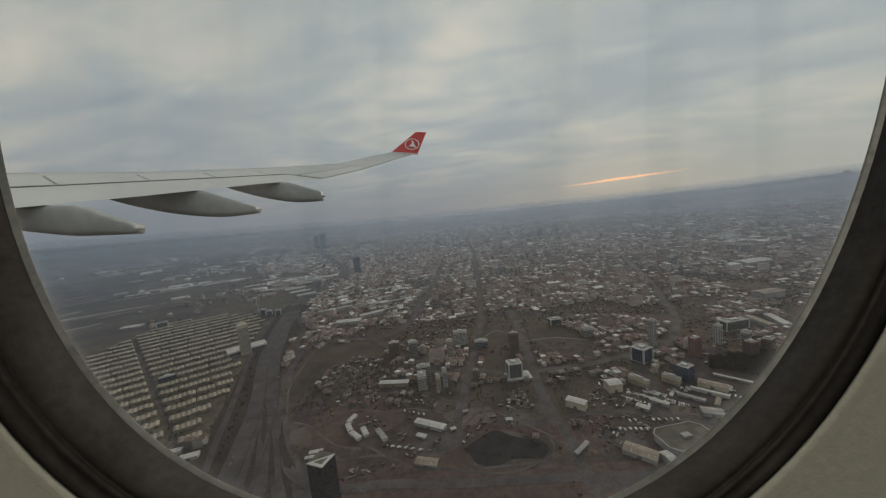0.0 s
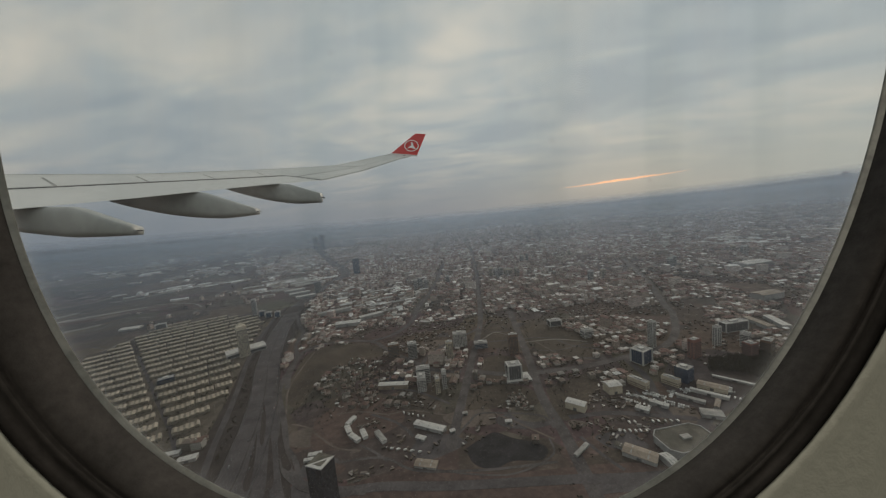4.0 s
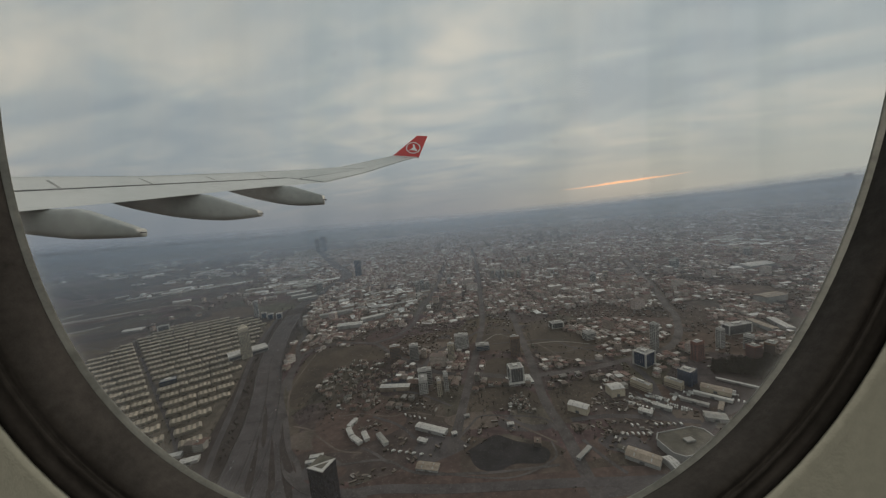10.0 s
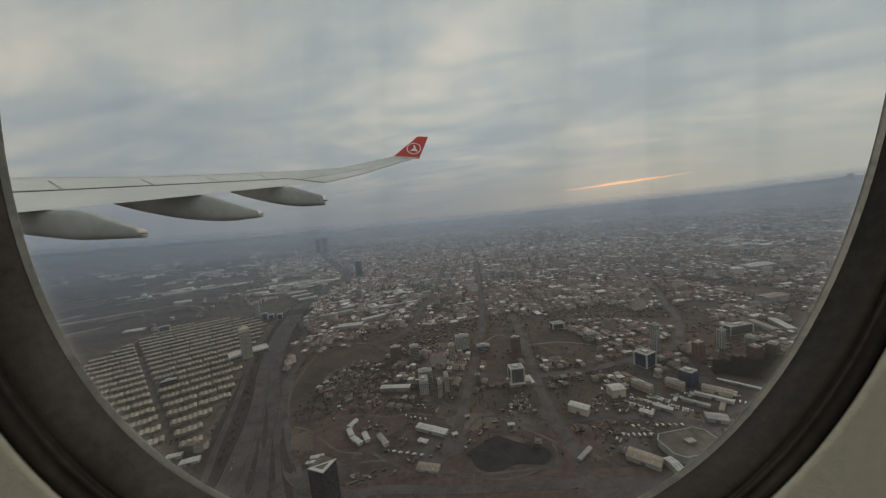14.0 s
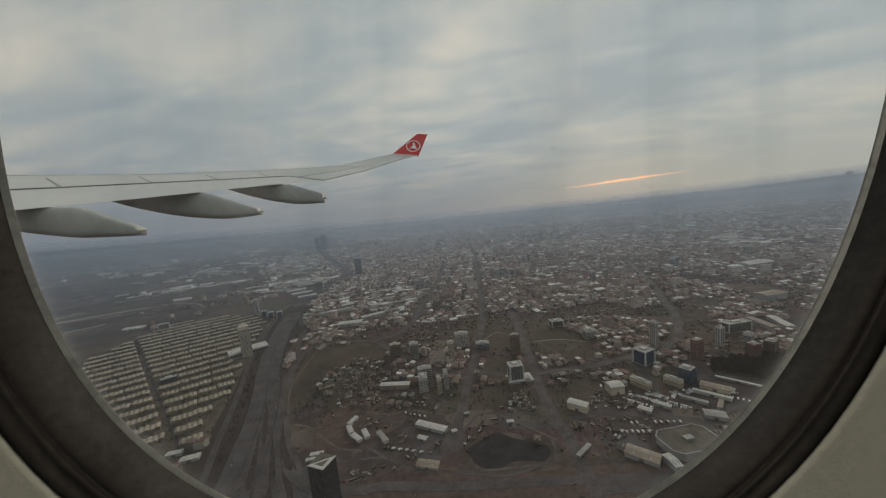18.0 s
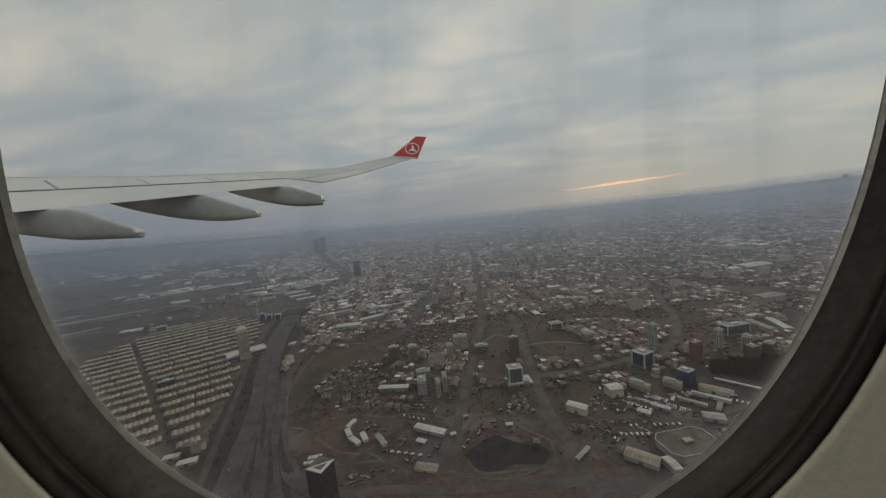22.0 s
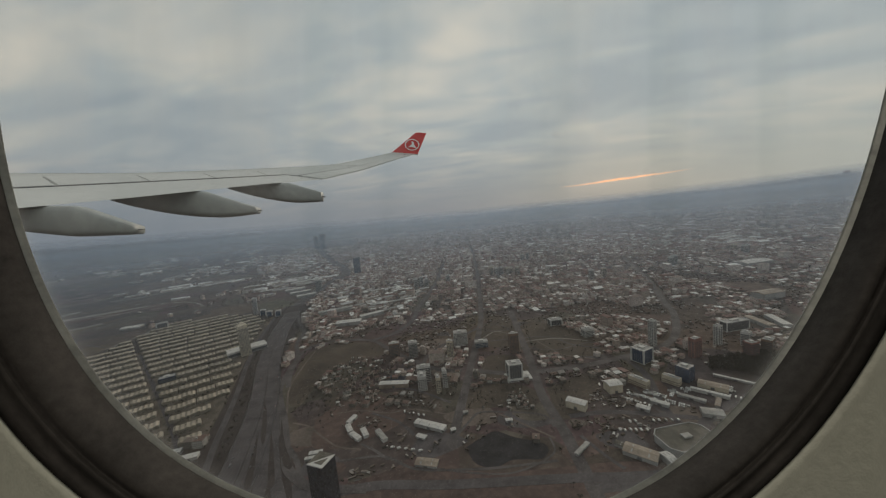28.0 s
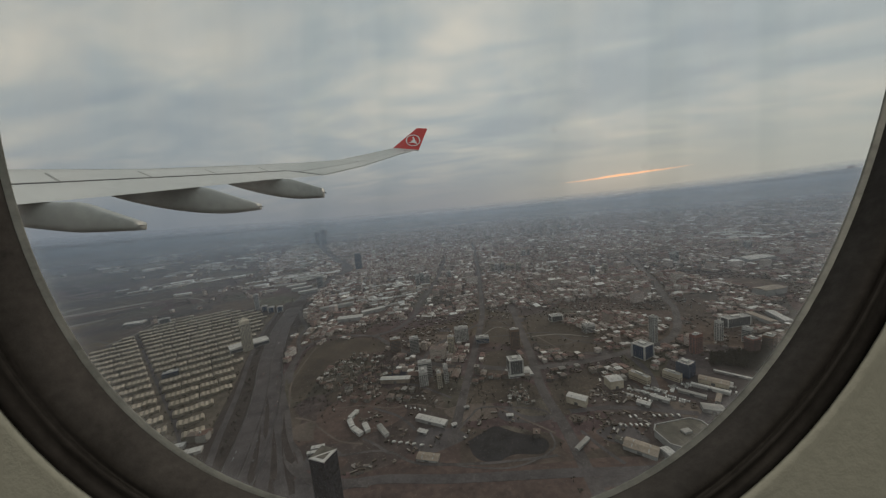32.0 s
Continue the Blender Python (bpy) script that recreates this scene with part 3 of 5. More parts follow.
TRACK_B = smooth_line([(163, 760), (240, 760), (300, 730)], 6)
POND_PATH = smooth_line([(-40, 392), (10, 378), (60, 374), (112, 398), (118, 430)], 5)
RAMP_A = smooth_line([(-180, 280), (-217, 351), (-247, 400), (-277, 455), (-310, 526), (-364, 644)])
RAMP_B = smooth_line([(-372, 667), (-338, 600), (-300, 535), (-264, 466), (-240, 418), (-213, 392), (-186, 377), (-120, 368)])
FAR_A = smooth_line([(-3300, 2950), (-2600, 2760), (-1900, 2500), (-1350, 2330), (-900, 2260)])
FAR_B = smooth_line([(-3400, 2200), (-2700, 2060), (-2250, 1900), (-1650, 1960), (-1150, 1820), (-700, 1700)])
FAR_C = smooth_line([(-2600, 1500), (-1900, 1420), (-1500, 1480), (-1250, 1560)])
FIELD_TRACK = smooth_line([(-1900, 1250), (-1500, 1180), (-1250, 1080), (-1080, 1010)])
ROADS = (
    ("motorway", MOTORWAY, 26, 0.30, ASPHALT, "wide grey motorway with two carriageways", 0),
    ("road", AVENUE, 7.5, 0.22, ASPHALT_PALE, "straight avenue running into the dense city", 0),
    ("road", DIAGONAL, 8, 0.24, ASPHALT_PALE, "straight grey road between empty plots", 0),
    ("road", CROSS, 8, 0.20, ASPHALT_PALE, "grey cross road curving towards the city", 0),
    ("road", SLIP, 6, 0.34, ASPHALT_PALE, "slip road curving off the motorway", 0),
    ("road", LOOP, 5, 0.36, ASPHALT_PALE, "narrow loop road of the motorway junction", 0),
    ("road", SERVICE, 5, 0.26, ASPHALT, "service road along the villa estate", 0),
    ("road", TURNING, 3.5, 0.43, ASPHALT_PALE, "narrow turning lane between slip roads", 0),
    ("road", LINK, 8, 0.38, ASPHALT, "merging lane beside the motorway", 0),
    ("road", SOUTH, 7, 0.25, ASPHALT, "dark road along bare brown earth", 0),
    ("road", NORTH_SIDE, 7, 0.21, ASPHALT, "grey road from the junction to the city", 0),
    ("road", PALE, 4.5, 0.20, DIRT_ROAD, "pale winding road through open land", 0),
    ("road", PALE_FAR, 5, 0.20, DIRT_ROAD, "pale distant road through open land", 0),
    ("road", RING, 5, 0.23, ASPHALT, "narrow road round an office quarter", 0),
    ("road", EAST, 7, 0.19, ASPHALT, "grey road through a trading quarter", 0),
    ("road", EAST_B, 5, 0.18, ASPHALT, "short street between workshops", 0),
    ("road", EAST_C, 6, 0.17, ASPHALT, "street between sheds and slab blocks", 0),
    ("road", RAMP_A, 7.5, 0.39, ASPHALT, "slip lane beside the motorway", 0),
    ("road", RAMP_B, 6.5, 0.41, ASPHALT_PALE, "curving slip lane beside the motorway", 0),
    ("road", FAR_A, 4.5, 0.20, DIRT_ROAD, "pale distant road across open land", 0),
    ("road", FAR_B, 4, 0.21, DIRT_ROAD, "pale distant road across open land", 0),
    ("road", FAR_C, 4, 0.19, DIRT_ROAD, "pale dirt track across open land", 0),
    ("path", FIELD_TRACK, 3, 0.19, ASPHALT_PALE, "faint dirt track across open land", 0),
    ("path", PARK_PATH, 1.4, 0.16, DIRT_ROAD, "pale winding footpath in a park", 0),
    ("path", TRACK, 1.5, 0.16, ASPHALT_PALE, "pale dirt track over open land", 0),
    ("path", TRACK_B, 2, 0.17, DIRT_ROAD, "faint dirt track over open land", 0),
    ("path", POND_PATH, 1.4, 0.16, ASPHALT_PALE, "pale path on the bank of a pond", 0),
)
# worn tracks over the open plots and between the yards
TRACKS = (
    [(-276, 518), (-245, 505), (-228, 489), (-208, 471), (-180, 449), (-145, 439)], [(-148, 451), (-124, 434), (-102, 414)], [(-147, 525), (-106, 500), (-86, 480), (-71, 459)],
    [(-207, 534), (-169, 536), (-118, 521), (-82, 526), (-16, 501)], [(-18, 434), (-5, 456), (13, 482), (28, 499), (63, 496), (121, 480), (132, 449)], [(-120, 601), (-76, 584), (-16, 535)],
    [(188, 764), (207, 710), (224, 672), (279, 639)], [(81, 848), (139, 841), (131, 877), (103, 894)], [(159, 427), (169, 399), (179, 376), (186, 364)],
    [(54, 495), (73, 478), (97, 454), (124, 426)], [(290, 530), (288, 488), (290, 452)], [(341, 503), (350, 468), (356, 449)], [(-353, 820), (-349, 741), (-336, 639), (-300, 548)],
    [(-171, 420), (-110, 421), (-62, 393), (15, 384), (71, 384), (114, 386)], [(87, 781), (195, 780), (237, 762), (255, 724), (293, 696), (307, 687)])
ROADS += tuple(("path", smooth_line(points, 5), 1.6 + 0.5 * (k % 3), 0.14 + 0.002 * k, (PAVING, ASPHALT_PALE, ASPHALT)[k % 3], "worn dirt track over open ground", 0) for k, points in enumerate(TRACKS))
ROAD_LINES = [(line, half) for _, line, half, *_ in ROADS]
for name, line, half, z, mat, words, _ in ROADS:
    v, f = ribbon_data(line, -half, half, z)
    road = tagged(mesh_object(name, v, f, mat), words, "road", kind="structure")
    if name == "motorway":
        for off, width, high, m, what in ((0, 1.0, 0.9, ASPHALT_PALE, "median_barrier"), (-25.4, 0.25, 1.0, STEEL, "guard_rail"), (25.4, 0.25, 1.0, STEEL, "guard_rail"),
                                          (-2.0, 0.2, 0.05, PAINT, "edge_line"), (2.0, 0.2, 0.05, PAINT, "edge_line"), (-24.4, 0.2, 0.05, PAINT, "edge_line"), (24.4, 0.2, 0.05, PAINT, "edge_line")):
            v, f = ribbon_data(line, off - width / 2, off + width / 2, z + high, high)
            p = mesh_object(what, v, f, m)
            p.parent = road
        for off in (-19.5, -14.5, -10, -6, 6, 10, 14.5, 19.5):
            v, f = [], []
            for i in range(2, min(len(line), 90) - 1):
                a = line[i]
                t = (line[i + 1] - a).normalized()
                s = Vector((t.y, -t.x, 0)) * 0.12
                c = a + Vector((t.y, -t.x, 0)) * off
                n = len(v)
                v += [(*(c - s).xy, z + 0.03), (*(c + s).xy, z + 0.03), (*(c + s + t * 5).xy, z + 0.03), (*(c - s + t * 5).xy, z + 0.03)]
                f.append((n, n + 1, n + 2, n + 3))
            p = mesh_object("lane_dashes", v, f, PAINT)
            p.parent = road
            tagged(p, "dashed white lane line", kind="stuff")

# grass islands between the carriageway and its slip lanes
for poly in ([(-365, 599), (-333, 545), (-301, 477), (-307, 477), (-341, 546)],
             [(-305, 504), (-277, 455), (-243, 390), (-252, 391), (-283, 456)],
             [(-327, 507), (-297, 446), (-273, 389), (-282, 390), (-304, 447)],
             [(-302, 533), (-265, 466), (-232, 417), (-244, 419), (-273, 467)]):
    sheet("verge_island", rounded(poly, 6), 0.52, WOOD_FLOOR, "dark grass island between motorway lanes", "verge")

# ---------------------------------------------------------------- buildings
def tower(name, x, y, w, d, h, turn, wall, glass, label, category="office building", storey=3.4, bay=4.0, podium=None, crown=0.0, frame_edge=0.0, each=False, plant=True):
    """A block with glazed bands on every storey, a parapet and plant on its roof; each: panes of their own."""
    t = thing(name, pose(x, y, terrain(x, y), 0, 0, turn), label, category)
    part("wall", boxes((-w / 2, -d / 2, -0.5, w / 2, d / 2, h)), wall, t)
    levels = max(1, int((h - 2.2) / storey))
    n = 0
    for side, (span, depth) in enumerate(((w, d), (d, w), (w, d), (d, w))):
        turned = Matrix.Rotation(side * math.pi / 2, 4, "Z")
        if each and side in (0, 1, 3):
            cols = max(2, int((span - 1) / bay))
            pitch = (span - 1) / cols
            bm = bmesh.new()
            box(bm, -pitch * 0.36, -0.02, 0, pitch * 0.36, 0.10, storey * 0.6)
            me = bpy.data.meshes.new("window")
            bmesh.ops.recalc_face_normals(bm, faces=bm.faces)
            bm.to_mesh(me)
            bm.free()
            me.materials.append(glass)
            for k in range(levels):
                for c in range(cols):
                    o = new("window", me)
                    o.parent = t
                    o.matrix_local = turned @ pose(-span / 2 + 0.5 + (c + 0.5) * pitch, -depth / 2 - 0.08, 1.2 + k * storey)
                    n += 1
        elif frame_edge:
            cols = max(2, int(span / 5))
            pitch = (span - 2 * frame_edge) / cols
            for c in range(cols):
                a = -span / 2 + frame_edge + c * pitch
                bm = boxes((a + 0.12, -depth / 2 - 0.12, 1.2, a + pitch - 0.12, -depth / 2 + 0.1, h - 0.8))
                bm.transform(turned)
                part("glass_panel", bm, glass, t)
        else:
            for k in range(levels):
                bm = boxes((-span / 2 + 0.6 + frame_edge, -depth / 2 - 0.12, 1.2 + k * storey, span / 2 - 0.6 - frame_edge, -depth / 2 + 0.1, 1.2 + k * storey + storey * 0.62))
                bm.transform(turned)
                part("window_band", bm, glass, t)
    if frame_edge:
        for sx in (-1, 1):
            for sy in (-1, 1):
                cx, cy = sx * w / 2, sy * d / 2
                part("corner_pier", boxes((cx - frame_edge / 2, cy - frame_edge / 2, 0, cx + frame_edge / 2, cy + frame_edge / 2, h + 0.8)), WHITE, t)
        part("roof_frame", boxes((-w / 2 - 0.4, -d / 2 - 0.4, h - 0.6, w / 2 + 0.4, -d / 2 + 1.6, h + 1.2), (-w / 2 - 0.4, d / 2 - 1.6, h - 0.6, w / 2 + 0.4, d / 2 + 0.4, h + 1.2),
                                 (-w / 2 - 0.4, -d / 2 + 1.6, h - 0.6, -w / 2 + 1.6, d / 2 - 1.6, h + 1.2), (w / 2 - 1.6, -d / 2 + 1.6, h - 0.6, w / 2 + 0.4, d / 2 - 1.6, h + 1.2)), WHITE, t)
    roof = part("roof", boxes((-w / 2 + 0.3, -d / 2 + 0.3, h, w / 2 - 0.3, d / 2 - 0.3, h + 0.25)), GREY_WALL, t)
    part("parapet", boxes((-w / 2, -d / 2, h, w / 2, -d / 2 + 0.3, h + 1), (-w / 2, d / 2 - 0.3, h, w / 2, d / 2, h + 1), (-w / 2, -d / 2 + 0.3, h, -w / 2 + 0.3, d / 2 - 0.3, h + 1),
                          (w / 2 - 0.3, -d / 2 + 0.3, h, w / 2, d / 2 - 0.3, h + 1)), wall, t)
    if plant:
        part("plant_room", boxes((-w * 0.2, -d * 0.2, h + 0.25, w * 0.15, d * 0.22, h + 3.2)), WHITE if not crown else wall, t)
    if crown:
        bm = bmesh.new()
        loft(bm, [[(-w / 2 * s, -d / 2 * s, z), (w / 2 * s, -d / 2 * s, z), (w / 2 * s, d / 2 * s, z), (-w / 2 * s, d / 2 * s, z)] for s, z in ((0.92, h + 0.3), (0.92, h + crown * 0.35), (0.5, h + crown * 0.6), (0.08, h + crown))])
        part("crown", bm, wall, t)
    if podium:
        px, py, pw, pd, ph = podium
        part("podium", boxes((px - pw / 2, py - pd / 2, 0, px + pw / 2, py + pd / 2, ph)), WHITE, t)
        part("podium_glazing", boxes((px - pw / 2 + 1, py - pd / 2 - 0.1, 1, px + pw / 2 - 1, py - pd / 2 + 0.1, ph * 0.7)), glass, t)
    return t


def shed(x, y, w, d, h, turn, label, wall=None, roof=None, ribs=True):
    """A hall with a low ridged roof, rooflights and a loading door."""
    if y < 600:
        w, d, h = w * 0.8, d * 0.8, h * 0.75
    t = thing("shed", pose(x, y, 0, 0, 0, turn), label, "warehouse")
    part("wall", boxes((-w / 2, -d / 2, 0, w / 2, d / 2, h)), wall or GREY_WALL, t)
    bm = bmesh.new()
    rise = d * 0.09
    prof = [(-d / 2 - 0.5, h), (-d / 2 - 0.5, h + 0.4), (0, h + 0.4 + rise), (d / 2 + 0.5, h + 0.4), (d / 2 + 0.5, h)]
    loft(bm, [[(sx * (w / 2 + 0.5), yy, zz) for yy, zz in prof] for sx in (-1, 1)])
    part("roof", bm, roof or (WHITE, SHEET_GREY, WHITE, SHEET_TAN)[int(abs(x * 7 + y * 3)) % 4], t)
    if ribs:
        slope = rise / (d / 2 + 0.5)
        for i in range(max(2, int(w / 14))):
            cx = -w / 2 + (i + 0.5) * w / max(2, int(w / 14))
            for sy in (-1, 1):
                bm = bmesh.new()
                a, b = sy * d * 0.12, sy * d * 0.40
                za, zb = h + 0.4 + rise - abs(a) * slope, h + 0.4 + rise - abs(b) * slope
                loft(bm, [[(cx - 0.7, a, za + e), (cx + 0.7, a, za + e), (cx + 0.7, b, zb + e), (cx - 0.7, b, zb + e)] for e in (-0.05, 0.14)])
                part("rooflight", bm, GREY_WALL, t)
    part("loading_door", boxes((-2.5, -d / 2 - 0.12, 0, 2.5, -d / 2 + 0.05, min(4.5, h * 0.7))), STEEL, t)
    return t


BUILT = []       # places already taken: x, y, reach


def take(x, y, r):
    BUILT.append((x, y, r))


def landmark(fn, *a, **k):
    x, y, w, d = (a[1:5] if fn is tower else a[0:4])
    take(x, y, 0.5 * math.hypot(w, d))
    return fn(*a, **k)


landmark(tower, "residential_tower", -544, 845, 24, 24, 74, 38, BEIGE, GLASS, "tall beige tower with a stepped pointed crown beside the motorway", "tower", 3.2, 3.2, (6, 22, 92, 40, 12), 14, each=True)
black_tower = landmark(tower, "office_tower", -136, 294, 18, 18, 98, 68, GLASS_BLACK, GLASS_BLACK, "black glass tower with a slanting white roof slab", "tower", 3.6, 3.0, plant=False)
landmark(tower, "office_building", 355, 617, 27, 25, 26, 26, WHITE, GLASS_BLUE, "dark blue glass cube with white corner piers", podium=None, frame_edge=2.2)
landmark(tower, "office_tower", 412, 676, 11, 12, 55, 26, WHITE, GLASS, "slim grey glass tower behind a blue glass cube", "tower", 3.3, 3.0, each=True)
landmark(tower, "office_building", 106, 598, 25, 20, 29, 4, WHITE, GLASS, "dark glazed block in a white frame on a pale podium", podium=(6, -2, 46, 30, 3.4), frame_edge=1.8)
landmark(tower, "apartment_slab", 15, 775, 32, 15, 33, 3, WHITE, GLASS, "white slab block beside an avenue", "apartment block", 3.0, 3.2, each=True)
landmark(tower, "apartment_tower", -11, 702, 14, 13, 42, 2, BEIGE, GLASS, "beige apartment tower with a low white annex", "apartment block", 3.0, 3.0, (-16, -2, 20, 16, 7), each=True)
landmark(tower, "apartment_tower", 128, 705, 20, 12, 44, 2, BROWN, GLASS, "brown grey apartment tower on open grass", "apartment block", 3.0, 3.0, each=True)
landmark(tower, "office_building", 62, 755, 30, 18, 13, 0, GREY_WALL, GLASS_BLUE, "low blue glazed block with a grey roof")
landmark(tower, "apartment_tower", -95, 735, 20, 18, 34, 8, GREY_WALL, GLASS, "dark grey block with a pale roof", "apartment block")
landmark(tower, "apartment_tower", -140, 750, 24, 18, 30, 8, BROWN, GLASS, "dark brown apartment block near the junction", "apartment block")
landmark(tower, "apartment_slab", -66, 592, 16, 24, 26, 6, WHITE, GLASS, "white stepped apartment slab", "apartment block", 3.0, 3.2, each=True)
landmark(tower, "apartment_slab", -64, 618, 26, 12, 30, 6, WHITE, GLASS, "white apartment slab behind a stepped one", "apartment block")
landmark(tower, "apartment_tower", -36, 574, 8, 14, 28, 6, BEIGE, GLASS, "narrow beige apartment tower", "apartment block", each=True)
landmark(tower, "apartment_tower", -24, 590, 8, 14, 32, 6, WHITE, GLASS, "narrow white apartment tower", "apartment block", each=True)
landmark(shed, -121, 606, 56, 13, 8, -6, "long white roofed school block with a tan wall", SHEET_TAN, WHITE)
landmark(tower, "office_building", 302, 536, 10, 32, 12, 28, BEIGE, SHEET_TAN, "long white slab block in a trading quarter")
landmark(tower, "office_building", 354, 532, 10, 26, 12, 32, BEIGE, SHEET_TAN, "pale slab block beside a blue one")
landmark(tower, "office_building", 382, 540, 22, 20, 24, 30, GLASS_BLUE, GLASS_BLUE, "blue clad block with a pale roof")
landmark(tower, "apartment_tower", 456, 616, 20, 12, 36, 20, BRICK_RED, GLASS, "dull red tower block above a white hall", "apartment block", each=True)
landmark(tower, "apartment_slab", 531, 655, 12, 10, 40, 15, WHITE, GLASS, "slim white slab tower near a bare wood", "apartment block", each=True)
landmark(tower, "apartment_tower", 548, 600, 18, 16, 26, 12, BRICK_RED, GLASS, "red brown apartment block beside a bare wood", "apartment block")
landmark(tower, "apartment_tower", 590, 610, 24, 16, 24, 32, BROWN, GLASS, "brown apartment block beside a bare wood", "apartment block")
landmark(tower, "apartment_tower", 575, 640, 14, 14, 28, 32, WHITE, GLASS, "white apartment block with a bright roof", "apartment block")
landmark(tower, "civic_hall", 620, 720, 56, 18, 20, 8, WHITE, GLASS, "white colonnaded hall with a flat bright roof", "hall", 8.0, 5.0, frame_edge=1.5)
landmark(tower, "office_building", 266, 852, 30, 20, 14, 5, WHITE, GLASS, "white framed hall on open green land", frame_edge=1.8)
landmark(tower, "office_building", 312, 760, 24, 18, 18, 12, WHITE, GLASS, "white office block with dark glazing")
landmark(tower, "office_tower", -739, 1248, 16, 16, 62, 20, WHITE, GLASS, "slim white tower above low glass offices", "tower", 3.3, 3.2)
for name, scale, low, high, mat, words in (("roof_slab", 1.0, 98.9, 99.8, WHITE, "white three-cornered roof slab"), ("roof_well", 0.5, 99.7, 100.1, DARK_ROOF, "dark well in the roof slab")):
    bm = bmesh.new()
    loft(bm, [[(-3 + (px + 3) * scale, -3 + (py + 3) * scale, z) for px, py in ((-9.2, -9.2), (9.2, -9.2), (-9.2, 9.2))] for z in (low, high)])
    part(name, bm, mat, black_tower, words)
bm = bmesh.new()
loft(bm, [[(9.2, -8.9, z), (9.2, 9.2, z), (-8.9, 9.2, z)] for z in (98.2, 99.5)])
part("roof_terrace", bm, DARK_ROOF, black_tower, "dark roof terrace")
landmark(tower, "clubhouse", -655, 728, 30, 20, 9, 35, GLASS_BLUE, GLASS, "dark blue clad clubhouse among villa terraces", "clubhouse")
for i, (x, y, h) in enumerate(((-700, 1225, 26), (-665, 1205, 24), (-628, 1195, 26))):
    landmark(tower, "office_building", x, y, 18, 16, h * 0.75, 20, WHITE, GLASS_BLUE, "blue glass office cube in a white frame", frame_edge=1.4)
landmark(tower, "gate_building", -1030, 1165, 32, 14, 22, 38, GREY_WALL, GLASS, "white framed block with a dark glazed middle", frame_edge=2.2)
landmark(tower, "office_tower", -520, 1935, 36, 30, 104, 10, GLASS, GLASS_BLUE, "dark glass skyscraper beside the motorway", "tower", 4.0)
landmark(tower, "office_tower", -1190, 3300, 46, 40, 150, 0, GLASS, GLASS_BLUE, "dark distant skyscraper in the mist", "tower", 6.0)
landmark(tower, "office_tower", -1265, 3330, 40, 40, 128, 0, GLASS, GLASS_BLUE, "lower dark distant skyscraper in the mist", "tower", 6.0)
landmark(tower, "office_tower", -610, 1560, 26, 22, 55, 10, GREY_WALL, GLASS, "grey office tower behind the sheds", "tower")
rng = random.Random(11)
for x, y in ((195, 1500), (215, 1475), (240, 1495), (262, 1478), (285, 1500), (310, 1480), (-140, 1420), (-120, 1440), (-95, 1425), (-1, 1460), (560, 1300), (600, 1280), (940, 1400), (965, 1415), (1290, 1500), (1320, 1480), (1350, 1500), (420, 1850), (450, 1860), (700, 1900)):
    landmark(tower, "apartment_tower", x, y, rng.uniform(14, 18), rng.uniform(13, 17), rng.uniform(38, 54), rng.uniform(-10, 30), rng.choice((WHITE, BEIGE, GREY_WALL, WHITE)), GLASS, "pale apartment tower rising above low houses", "apartment block")

